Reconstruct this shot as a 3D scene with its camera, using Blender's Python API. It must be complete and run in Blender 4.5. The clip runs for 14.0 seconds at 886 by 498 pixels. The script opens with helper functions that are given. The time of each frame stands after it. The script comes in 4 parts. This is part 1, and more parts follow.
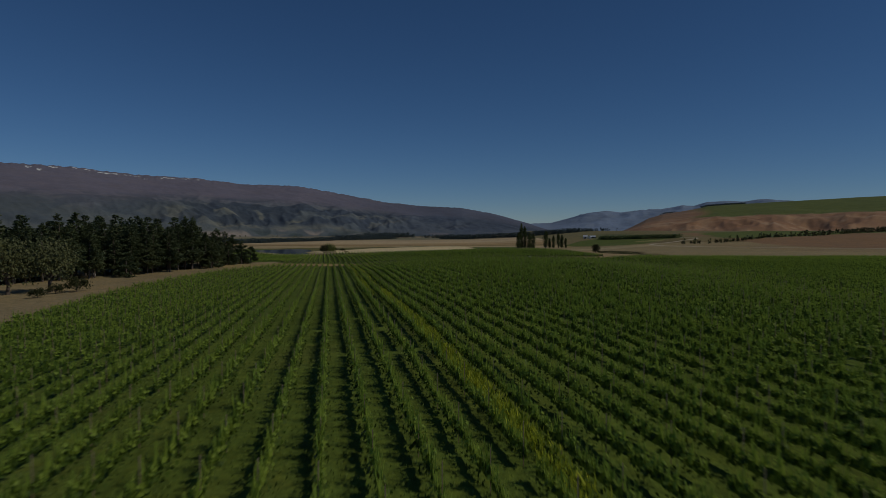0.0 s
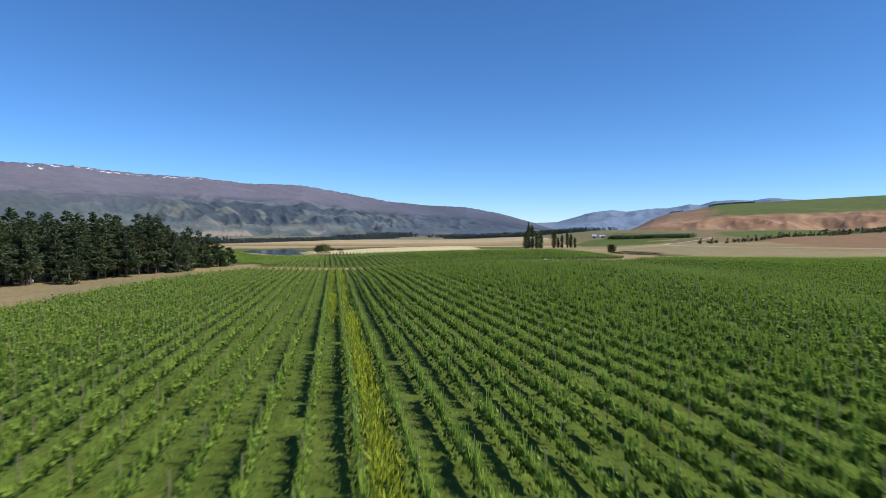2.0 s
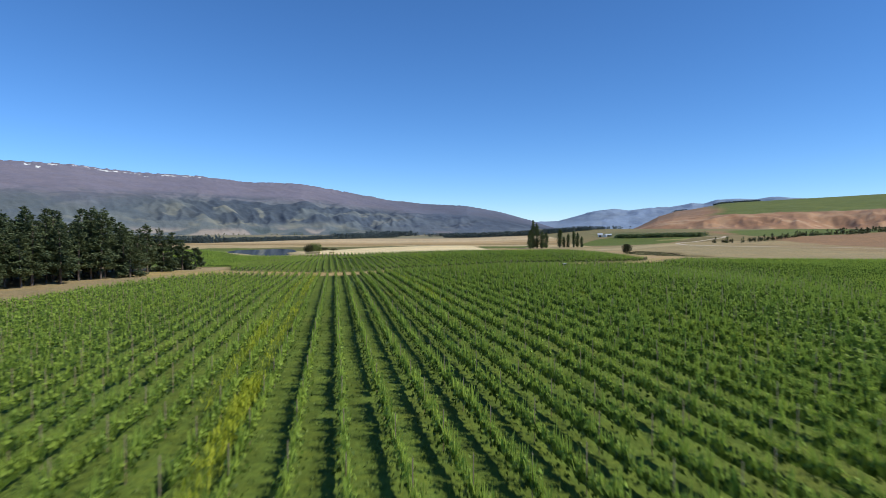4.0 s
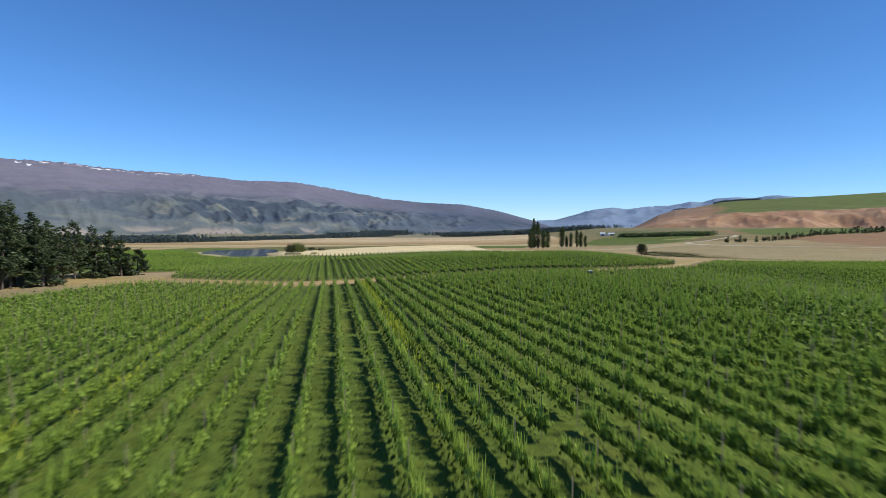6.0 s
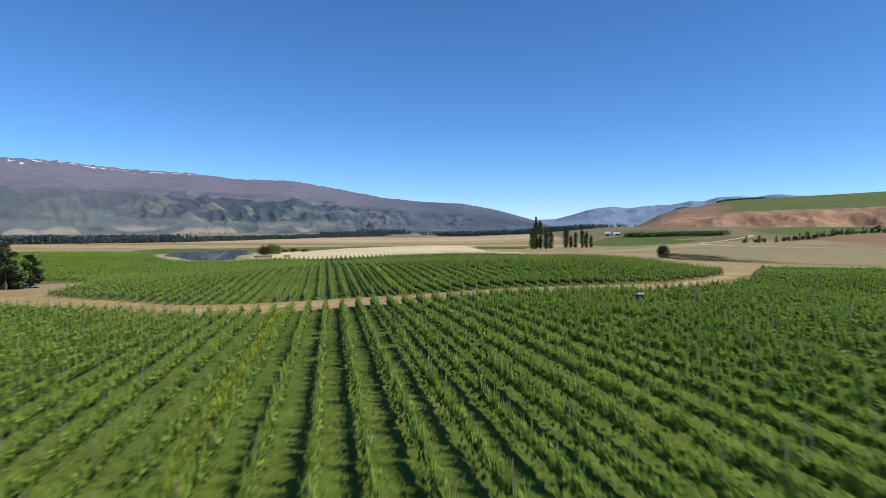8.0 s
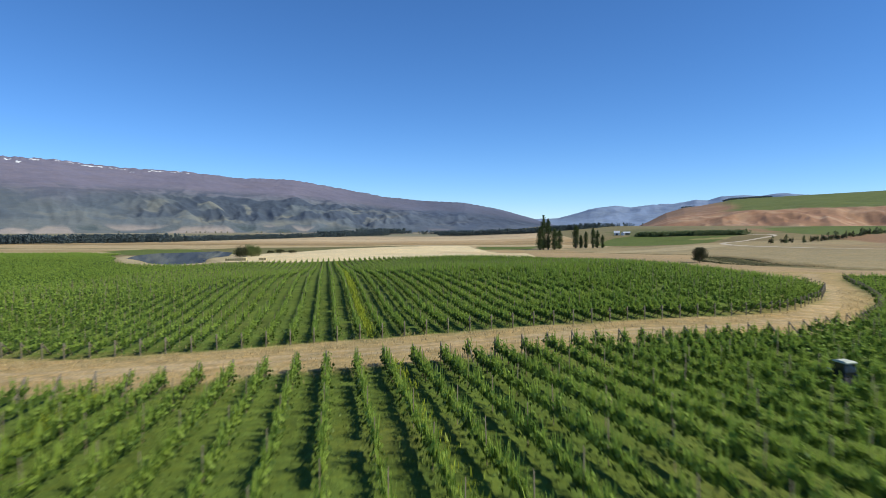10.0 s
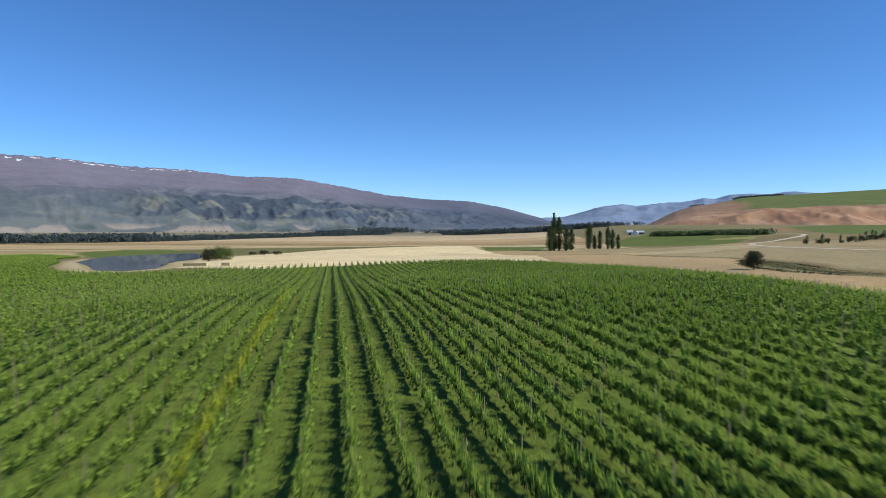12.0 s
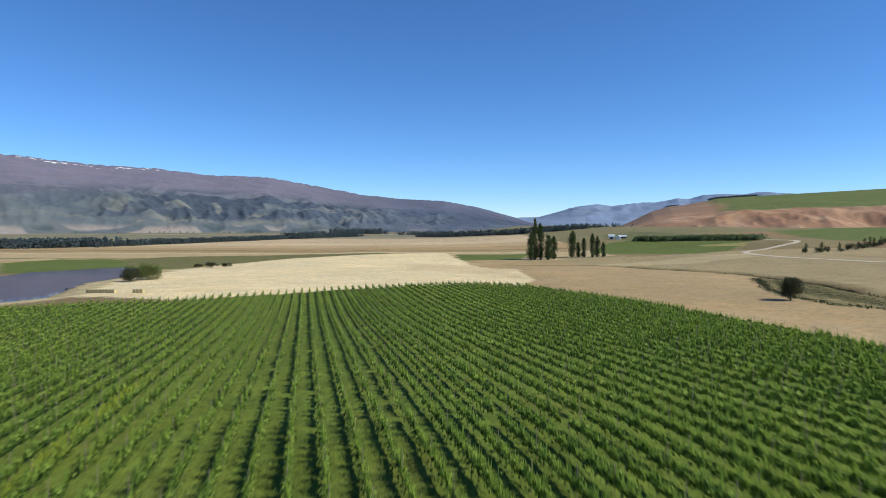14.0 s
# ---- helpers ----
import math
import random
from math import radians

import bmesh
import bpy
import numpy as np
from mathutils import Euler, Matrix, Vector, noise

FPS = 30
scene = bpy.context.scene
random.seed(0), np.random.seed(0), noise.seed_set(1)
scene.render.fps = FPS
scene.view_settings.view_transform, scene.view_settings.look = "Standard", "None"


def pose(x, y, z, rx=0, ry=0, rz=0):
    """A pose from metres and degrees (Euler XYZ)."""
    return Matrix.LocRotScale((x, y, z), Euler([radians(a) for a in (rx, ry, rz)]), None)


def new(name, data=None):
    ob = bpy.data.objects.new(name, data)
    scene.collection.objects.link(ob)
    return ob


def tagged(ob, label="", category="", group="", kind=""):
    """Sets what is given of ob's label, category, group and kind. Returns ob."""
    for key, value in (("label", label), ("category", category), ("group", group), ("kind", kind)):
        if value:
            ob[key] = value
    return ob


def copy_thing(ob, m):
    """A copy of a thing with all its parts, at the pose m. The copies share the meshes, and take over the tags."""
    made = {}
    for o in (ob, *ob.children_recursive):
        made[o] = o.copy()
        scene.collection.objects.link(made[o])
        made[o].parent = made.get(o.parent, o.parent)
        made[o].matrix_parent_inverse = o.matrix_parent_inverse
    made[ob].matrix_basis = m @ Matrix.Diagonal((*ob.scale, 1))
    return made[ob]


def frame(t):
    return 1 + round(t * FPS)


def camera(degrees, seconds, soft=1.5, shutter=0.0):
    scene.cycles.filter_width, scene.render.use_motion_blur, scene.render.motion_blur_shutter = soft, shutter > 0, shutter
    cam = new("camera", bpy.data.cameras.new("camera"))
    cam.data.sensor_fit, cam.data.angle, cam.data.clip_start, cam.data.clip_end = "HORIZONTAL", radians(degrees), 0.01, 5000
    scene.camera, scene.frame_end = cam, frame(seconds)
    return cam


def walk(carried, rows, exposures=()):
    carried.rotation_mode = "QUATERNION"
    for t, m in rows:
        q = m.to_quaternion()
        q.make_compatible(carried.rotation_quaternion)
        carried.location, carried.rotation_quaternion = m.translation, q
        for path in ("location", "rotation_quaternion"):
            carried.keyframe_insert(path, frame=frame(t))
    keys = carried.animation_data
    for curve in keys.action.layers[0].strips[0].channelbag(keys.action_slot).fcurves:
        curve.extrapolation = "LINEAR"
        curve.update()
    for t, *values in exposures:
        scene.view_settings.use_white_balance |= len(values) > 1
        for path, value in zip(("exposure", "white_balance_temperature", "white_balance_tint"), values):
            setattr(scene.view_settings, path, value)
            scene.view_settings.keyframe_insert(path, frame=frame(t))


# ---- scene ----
# the drone flies along +y, swaying a little; the vine rows run about 13 degrees to the left of its way
cam = camera(70.8, 14.0, soft=0.9, shutter=0.5)
PATH = [  # seconds, x, y, z, pitch, yaw
    (0.0, 0.00, 0.0, 10.45, -1.68, 2.23), (0.5, -0.15, 8.5, 10.36, -1.70, 2.36), (1.0, -0.20, 17.1, 10.28, -1.71, 2.46), (1.5, -0.21, 25.8, 10.20, -1.72, 2.54),
    (2.0, -0.21, 34.5, 10.11, -1.73, 2.62), (2.5, -0.25, 43.2, 10.03, -1.74, 2.68), (3.0, -0.40, 52.0, 9.94, -1.76, 2.71), (4.2, -1.00, 73.7, 9.63, -1.84, 2.68),
    (5.5, -1.30, 98.4, 9.33, -1.91, 2.52), (6.0, -1.00, 109.1, 9.28, -1.92, 2.42), (6.5, -0.41, 120.3, 9.22, -1.93, 2.33), (7.0, 0.17, 131.9, 9.12, -1.94, 2.26),
    (7.5, 0.79, 143.4, 9.10, -1.96, 2.28), (8.0, 1.32, 154.7, 9.22, -1.98, 2.37), (9.2, 1.00, 180.6, 9.10, -2.02, 2.46), (10.5, 0.25, 207.8, 8.85, -2.07, 2.50),
    (11.0, 0.32, 218.9, 8.85, -2.10, 2.58), (11.5, 0.72, 230.5, 8.90, -2.13, 2.80), (12.0, 1.18, 242.2, 9.00, -2.16, 2.90), (12.5, 1.48, 253.5, 9.50, -2.19, 2.68),
    (13.0, 2.05, 263.9, 10.95, -2.24, 1.92), (13.5, 2.20, 274.3, 12.80, -2.26, 1.22), (14.0, 2.20, 284.9, 14.55, -2.23, 0.66)]
KELVIN, TINT = 5750, 9
EXPOSURES = [(t, s, k, TINT) for t, s, k in ((0.0, -2.0, 6150), (0.3, -1.4, 6100), (0.5, -0.95, 6050), (0.7, -0.58, 5950), (0.9, -0.2, 5850), (1.1, 0.0, KELVIN), (14.0, 0.0, KELVIN))]
walk(cam, [(t, pose(x, y, z, 90 + p, 0, r)) for t, x, y, z, p, r in PATH], EXPOSURES)

# ---------------------------------------------------------------- light
SUN_EL, SUN_AZ = 44.0, 104.0  # degrees above the horizon, and clockwise from +y
to_sun = Vector((math.cos(radians(SUN_EL)) * math.sin(radians(SUN_AZ)), math.cos(radians(SUN_EL)) * math.cos(radians(SUN_AZ)), math.sin(radians(SUN_EL))))
world = bpy.data.worlds.new("sky")
scene.world = world
world.use_nodes = True
wn = world.node_tree.nodes
sky = wn.new("ShaderNodeTexSky")
sky.sky_type, sky.sun_disc = "NISHITA", False
sky.sun_elevation, sky.sun_rotation = radians(SUN_EL), radians(SUN_AZ)
sky.altitude, sky.air_density, sky.dust_density, sky.ozone_density = 3000, 1.0, 0.0, 6.0
wn["Background"].inputs["Strength"].default_value = 0.137
deep = wn.new("ShaderNodeHueSaturation")  # the clear, deep blue of dry mountain air
deep.inputs["Saturation"].default_value = 1.09
world.node_tree.links.new(sky.outputs[0], deep.inputs["Color"])
world.node_tree.links.new(deep.outputs[0], wn["Background"].inputs["Color"])
sun_data = bpy.data.lights.new("sun", "SUN")
sun_data.energy, sun_data.angle, sun_data.color = 5.2, radians(0.53), (1.0, 0.90, 0.70)
sun = new("sun", sun_data)
sun.matrix_world = Matrix.Translation((0, 0, 200)) @ (-to_sun).to_track_quat("-Z", "Y").to_matrix().to_4x4()


# ---------------------------------------------------------------- materials
def material(name):
    m = bpy.data.materials.new(name)
    m.use_nodes = True
    nt = m.node_tree
    nt.nodes.clear()
    out = nt.nodes.new("ShaderNodeOutputMaterial")
    bsdf = nt.nodes.new("ShaderNodeBsdfPrincipled")
    nt.links.new(bsdf.outputs[0], out.inputs[0])
    return m, nt, bsdf, out


def add_noise(nt, coords, scale, detail=4.0, rough=0.6, stretch=None):
    n = nt.nodes.new("ShaderNodeTexNoise")
    n.inputs["Scale"].default_value, n.inputs["Detail"].default_value, n.inputs["Roughness"].default_value = scale, detail, rough
    if stretch:
        for sock, v in (("Rotation", (0, 0, radians(stretch[3]))), ("Scale", stretch[:3])):
            mp = nt.nodes.new("ShaderNodeMapping")
            mp.inputs[sock].default_value = v
            nt.links.new(coords, mp.inputs["Vector"])
            coords = mp.outputs[0]
    nt.links.new(coords, n.inputs["Vector"])
    return n.outputs["Fac"]


def add_range(nt, v, lo, hi, a=0.0, b=1.0):
    r = nt.nodes.new("ShaderNodeMapRange")
    r.inputs["From Min"].default_value, r.inputs["From Max"].default_value = lo, hi
    r.inputs["To Min"].default_value, r.inputs["To Max"].default_value = a, b
    nt.links.new(v, r.inputs["Value"])
    return r.outputs[0]


def add_mix(nt, fac, a, b, kind="MIX"):
    m = nt.nodes.new("ShaderNodeMix")
    m.data_type, m.blend_type = "RGBA", kind
    for sock, v in ((m.inputs[0], fac), (m.inputs[6], a), (m.inputs[7], b)):
        if hasattr(v, "is_linked"):
            nt.links.new(v, sock)
        elif isinstance(v, (int, float)):
            sock.default_value = v
        else:
            sock.default_value = (*v[:3], 1)
    return m.outputs[2]


def add_bump(nt, bsdf, height, strength, dist):
    b = nt.nodes.new("ShaderNodeBump")
    b.inputs["Strength"].default_value, b.inputs["Distance"].default_value = strength, dist
    nt.links.new(height, b.inputs["Height"])
    nt.links.new(b.outputs[0], bsdf.inputs["Normal"])


def object_coords(nt):
    return nt.nodes.new("ShaderNodeTexCoord").outputs["Object"]


def plain(name, color, rough=0.7, metal=0.0, vary=0.25, scale=3.0, bump=0.0):
    m, nt, bsdf, _ = material(name)
    co = object_coords(nt)
    f = add_noise(nt, co, scale)
    g = add_noise(nt, co, scale * 9)
    dark = [c * (1 - vary) for c in color]
    light = [min(1, c * (1 + vary)) for c in color]
    c = add_mix(nt, add_range(nt, f, 0.3, 0.7), dark, light)
    c = add_mix(nt, add_range(nt, g, 0.3, 0.7, 0, 0.5), c, [x * 0.75 for x in color])
    nt.links.new(c, bsdf.inputs["Base Color"])
    bsdf.inputs["Roughness"].default_value, bsdf.inputs["Metallic"].default_value = rough, metal
    if bump:
        add_bump(nt, bsdf, g, bump, 0.02)
    return m


def leafy(name, dark, light, per="island", glow=0.35, rough=0.55):
    """Leaves: colour varies leaf by leaf and plant by plant, and some light comes through them."""
    m, nt, bsdf, out = material(name)
    geo = nt.nodes.new("ShaderNodeNewGeometry")
    info = nt.nodes.new("ShaderNodeObjectInfo")
    c = add_mix(nt, geo.outputs["Random Per Island"], dark, light)
    mid = [(a + b) / 2 for a, b in zip(dark, light)]
    big = add_noise(nt, geo.outputs["Position"], 0.12, 2)
    c = add_mix(nt, add_range(nt, big, 0.35, 0.65, 0.0, 0.45), c, [mid[0] * 1.35, mid[1] * 1.2, mid[2] * 0.9])
    c = add_mix(nt, add_range(nt, info.outputs["Random"], 0, 1, 0, 0.3), c, dark)
    nt.links.new(c, bsdf.inputs["Base Color"])
    bsdf.inputs["Roughness"].default_value = rough
    bsdf.inputs["Specular IOR Level"].default_value = 0.2
    tr = nt.nodes.new("ShaderNodeBsdfTranslucent")
    nt.links.new(c, tr.inputs["Color"])
    mx = nt.nodes.new("ShaderNodeMixShader")
    mx.inputs[0].default_value = glow
    nt.links.new(bsdf.outputs[0], mx.inputs[1])
    nt.links.new(tr.outputs[0], mx.inputs[2])
    nt.links.new(mx.outputs[0], out.inputs[0])
    return m


def land_material(name, scales, dist=0.15, strength=0.3, streak=0.0):
    """Ground whose field colours are kept on the mesh, broken up by grain at several sizes."""
    m, nt, bsdf, _ = material(name)
    at = nt.nodes.new("ShaderNodeAttribute")
    at.attribute_name = "field"
    co = object_coords(nt)
    c = at.outputs["Color"]
    fine = None
    for s, amount in scales:
        f = add_noise(nt, co, s, 5, 0.65)
        fine = f
        c = add_mix(nt, add_range(nt, f, 0.32, 0.68, 0.0, amount), c, add_mix(nt, 1.0, c, (0.55, 0.55, 0.49), "MULTIPLY"))
        g = add_noise(nt, co, s * 1.7, 3, 0.6)
        c = add_mix(nt, add_range(nt, g, 0.45, 0.75, 0.0, amount), c, add_mix(nt, 1.0, c, (1.4, 1.24, 1.0), "MULTIPLY"))
    if streak:  # mowing and wheel marks run with the rows
        f = add_noise(nt, co, 1.0, 4, 0.6, (1.6, 0.09, 1, -12.9))
        on = nt.nodes.new("ShaderNodeMath")
        on.operation = "MULTIPLY"
        nt.links.new(add_range(nt, f, 0.36, 0.64, 0.0, streak), on.inputs[0])
        nt.links.new(at.outputs["Alpha"], on.inputs[1])
        c = add_mix(nt, on.outputs[0], c, add_mix(nt, 1.0, c, (0.62, 0.6, 0.55), "MULTIPLY"))
    nt.links.new(c, bsdf.inputs["Base Color"])
    bsdf.inputs["Roughness"].default_value = 0.95
    bsdf.inputs["Specular IOR Level"].default_value = 0.135
    add_bump(nt, bsdf, fine, strength, dist)
    return m


M_LAND = land_material("field_ground", ((0.012, 0.3), (0.09, 0.4), (0.7, 0.75), (3.5, 0.8)), dist=0.12, strength=0.6, streak=0.6)
M_MOUNTAIN = land_material("tussock_mountain", ((0.0016, 0.25), (0.008, 0.3), (0.03, 0.25)), dist=18, strength=0.3)
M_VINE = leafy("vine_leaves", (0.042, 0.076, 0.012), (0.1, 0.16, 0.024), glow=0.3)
# paler new growth, with sun on the vine tops put into the colour
M_TIP = leafy("sunlit_new_vine_shoots", (0.185, 0.275, 0.043), (0.31, 0.41, 0.066), glow=0.44)
M_HILL = land_material("dry_hillside", ((0.002, 0.3), (0.012, 0.35), (0.05, 0.3)), dist=5, strength=0.25)
M_PINE = leafy("pine_needles", (0.052, 0.076, 0.036), (0.13, 0.155, 0.075), glow=0.25)
M_POPLAR = leafy("poplar_leaves", (0.04, 0.066, 0.025), (0.1, 0.132, 0.042), glow=0.3)
M_WILLOW = leafy("willow_leaves", (0.09, 0.125, 0.03), (0.19, 0.225, 0.065), glow=0.35)
M_OLIVE = leafy("grey_green_leaves", (0.09, 0.105, 0.045), (0.19, 0.20, 0.095), glow=0.2)
M_BUSH = leafy("dark_bush_leaves", (0.02, 0.03, 0.012), (0.075, 0.078, 0.03), glow=0.2)
M_YELLOW = leafy("yellow_flowers", (0.17, 0.26, 0.035), (0.58, 0.6, 0.045), glow=0.4)
M_BLADE = leafy("mown_grass", (0.145, 0.21, 0.05), (0.215, 0.28, 0.075), glow=0.3)
M_STRAW = leafy("dry_grass", (0.42, 0.325, 0.16), (0.58, 0.455, 0.245), glow=0.3)
M_HEDGE = leafy("shelter_hedge_leaves", (0.12, 0.16, 0.07), (0.19, 0.235, 0.1), glow=0.5)
M_SHRUB = leafy("scrub_leaves", (0.07, 0.08, 0.035), (0.17, 0.16, 0.075), glow=0.15)
# leaf colour lifted towards grey-blue to carry the haze over far woods
M_WOOD = leafy("hazed_far_trees", (0.08, 0.11, 0.118), (0.105, 0.135, 0.14), glow=0.5)
M_BARK = plain("bark", (0.12, 0.092, 0.075), 0.9, vary=0.35, scale=1.2, bump=0.6)
M_STEM = plain("vine_stem", (0.12, 0.085, 0.055), 0.9, vary=0.3, scale=6)
M_POST = plain("weathered_post_timber", (0.2, 0.165, 0.11), 0.85, vary=0.3, scale=4, bump=0.4)
M_STEEL = plain("galvanised_steel", (0.32, 0.25, 0.15), 0.8, 0.0, vary=0.12, scale=5)
M_GRAVEL = plain("pale_gravel", (0.5, 0.42, 0.3), 0.95, vary=0.15, scale=0.25)

M_WATER, _nt, _b, _ = material("pond_water")
_b.inputs["Base Color"].default_value = (0.018, 0.026, 0.034, 1)
_b.inputs["Specular IOR Level"].default_value = 0.25
_b.inputs["Roughness"].default_value, _b.inputs["IOR"].default_value = 0.03, 1.33
add_bump(_nt, _b, add_noise(_nt, object_coords(_nt), 1.3, 4), 0.03, 0.006)


# ---------------------------------------------------------------- mesh helpers
def mesh_np(name, verts, faces, mats, face_mat=None, colors=None, smooth=False):
    """A mesh from arrays: verts n x 3, faces m x 3 or m x 4."""
    verts, faces = np.asarray(verts, np.float32), np.asarray(faces, np.int32)
    me = bpy.data.meshes.new(name)
    k = faces.shape[1]
    me.vertices.add(len(verts))
    me.vertices.foreach_set("co", verts.ravel())
    me.loops.add(faces.size)
    me.loops.foreach_set("vertex_index", faces.ravel())
    me.polygons.add(len(faces))
    me.polygons.foreach_set("loop_start", np.arange(0, faces.size, k, dtype=np.int32))
    if face_mat is not None:
        me.polygons.foreach_set("material_index", np.asarray(face_mat, np.int32))
    me.polygons.foreach_set("use_smooth", np.full(len(faces), smooth, bool))
    for m in mats:
        me.materials.append(m)
    if colors is not None:
        at = me.color_attributes.new("field", "FLOAT_COLOR", "POINT")
        at.data.foreach_set("color", (colors if colors.shape[1] == 4 else np.hstack([colors, np.ones((len(verts), 1))])).astype(np.float32).ravel())
    me.update(calc_edges=True)
    return me


def part(name, me, parent, label=""):
    ob = new(name, me)
    ob.parent = parent
    return tagged(ob, label)


def thing(name, label, category, at=(0, 0, 0), turn=0.0, group="", kind=""):
    ob = new(name)
    ob.matrix_world = pose(*at, 0, 0, turn)
    return tagged(ob, label, category, group, kind)


def tube(points, radii, sides=6):
    """Verts and quads of a round bar through points."""
    pts = [Vector(p) for p in points]
    vs, fs = [], []
    for i, p in enumerate(pts):
        d = (pts[min(i + 1, len(pts) - 1)] - pts[max(i - 1, 0)]).normalized()
        a = d.cross(Vector((0.31, 0.95, 0.05)) if abs(d.z) > 0.5 else Vector((0, 0, 1))).normalized()
        b = d.cross(a)
        for j in range(sides):
            w = 2 * math.pi * j / sides
            vs.append(p + (a * math.cos(w) + b * math.sin(w)) * radii[i])
    for i in range(len(pts) - 1):
        for j in range(sides):
            k = (j + 1) % sides
            fs.append((i * sides + j, i * sides + k, (i + 1) * sides + k, (i + 1) * sides + j))
    c = len(vs)
    vs.append(pts[-1])
    for j in range(sides):
        fs.append(((len(pts) - 1) * sides + j, (len(pts) - 1) * sides + (j + 1) % sides, c, c))
    return [tuple(v) for v in vs], fs


def merge(pieces):
    vs, fs = [], []
    for v, f in pieces:
        o = len(vs)
        vs += [tuple(p) for p in v]
        fs += [tuple(i + o for i in q) for q in f]
    return vs, fs


def simple_mesh(name, pieces, mats, smooth=False):
    vs, fs = merge(pieces)
    me = bpy.data.meshes.new(name)
    me.from_pydata(vs, [], [tuple(dict.fromkeys(f)) for f in fs])
    for m in mats:
        me.materials.append(m)
    for p in me.polygons:
        p.use_smooth = smooth
    return me


def box(x0, y0, z0, x1, y1, z1):
    v = [(x, y, z) for z in (z0, z1) for x, y in ((x0, y0), (x1, y0), (x1, y1), (x0, y1))]
    return v, [(0, 3, 2, 1), (4, 5, 6, 7), (0, 1, 5, 4), (1, 2, 6, 5), (2, 3, 7, 6), (3, 0, 4, 7)]


def leaf_quads(rng, centers, size):
    """A bent leaf or tuft (two triangles) at each centre, turned at random; size may be an array."""
    n = len(centers)
    a = rng.normal(size=(n, 3))
    a /= np.linalg.norm(a, axis=1)[:, None]
    b = np.cross(a, rng.normal(size=(n, 3)))
    b /= np.linalg.norm(b, axis=1)[:, None]
    c = np.cross(a, b)
    s = np.broadcast_to(np.asarray(size, float), (n,))[:, None] * rng.uniform(0.7, 1.3, (n, 1))
    a, b, c = a * s * 0.5, b * s * 0.5, c * s * 0.18
    v = np.stack([centers - a, centers - b + c, centers + a, centers + b + c], 1).reshape(-1, 3)
    return v, np.arange(4 * n).reshape(-1, 4)


# ---------------------------------------------------------------- the lie of the land
def step(a, b, v):
    u = np.clip((v - a) / (b - a), 0, 1)
    return u * u * (3 - 2 * u)


def inside(poly, x, y):
    x, y = np.asarray(x, float), np.asarray(y, float)
    r = np.zeros(x.shape, bool)
    for (x0, y0), (x1, y1) in zip(poly, poly[1:] + poly[:1]):
        if y0 != y1:
            r ^= ((y0 > y) != (y1 > y)) & (x < (x1 - x0) * (y - y0) / (y1 - y0) + x0)
    return r


def near_line(line, x, y):
    """Distance from a line of points."""
    best = np.full(np.shape(x), 1e9)
    for (x0, y0), (x1, y1) in zip(line, line[1:]):
        dx, dy = x1 - x0, y1 - y0
        u = np.clip(((x - x0) * dx + (y - y0) * dy) / (dx * dx + dy * dy), 0, 1)
        best = np.minimum(best, np.hypot(x - x0 - u * dx, y - y0 - u * dy))
    return best


def waves(x, y, scale, seed):
    """Cheap smooth unevenness, about -1 to 1."""
    r = np.random.RandomState(seed)
    v = 0
    for i in range(7):
        w, p = r.uniform(0, 6.28), r.uniform(0, 6.28)
        k = 6.28 / scale * r.uniform(0.5, 2.0)
        v = v + np.sin((x * math.cos(w) + y * math.sin(w)) * k + p)
    return v / 4.0


POND = [(-124, 455), (-115, 466), (-121, 485), (-128, 500), (-135, 518), (-136, 543), (-151, 588), (-168, 606), (-180, 588), (-193, 571), (-189, 543), (-177, 512), (-160, 488), (-147, 469), (-136, 458)]
GULLY = [(40, 672), (83, 668), (105, 659), (124, 617), (134, 575), (136, 552), (138, 530), (136, 508), (131, 482), (131, 463), (135, 435), (150, 408), (190, 392), (330, 380)]


def land(x, y):
    x, y = np.asarray(x, float), np.asarray(y, float)
    side = np.clip((-5 - x) / 105, 0, 1)
    z = -1 + 0.8 * step(-8, 10, x) * (1 - step(28, 70, x)) * step(80, 150, y) * (1 - step(290, 360, y))
    z = z - 4.7 * side * (1 - step(330, 480, y)) - 2.8 * step(30, 85, x) * (1 - step(330, 450, y)) - 4.6 * step(300, 460, y) - 5.0 * step(460, 720, y)
    z = z - 1.2 * step(-60, -130, x) * step(380, 460, y)
    z = z + 6.5 * step(110, 260, x) * step(420, 780, y) + 6 * step(200, 330, x) * step(730, 830, y) + 8 * step(820, 1150, y) * step(-50, 200, x)
    z = z + 0.25 * waves(x, y, 90, 3) + 0.5 * waves(x, y, 400, 4) * step(400, 900, y)
    rise = np.interp(y, [-60, 45, 80, 145, 180, 220, 240, 262, 275, 287, 298, 312, 328, 360, 400], [1.4, 1.35, 0.95, 0.4, 0.3, -0.1, -0.65, -0.85, -0.85, -0.4, 0.05, 0.4, 0.8, 0.4, 0])  # the brow that the rows run over
    z = z + rise * step(-75, -30, x) * (1 - step(60, 120, x))
    z = z + 1.2 * step(12, 38, x) * step(84, 52, x) * step(322, 362, y) * step(480, 425, y)  # the shoulder that hides the block's far corner
    d = np.where(inside(POND, x, y), near_line(POND + POND[:1], x, y), 0)
    z = z - 1.1 * step(5, 1.5, near_line(GULLY, x, y)) - 0.5 * step(40, 4, near_line(GULLY, x, y)) * step(330, 420, y)  # the dry gully and its worn banks
    return z - 2.2 * step(0, 9, d)


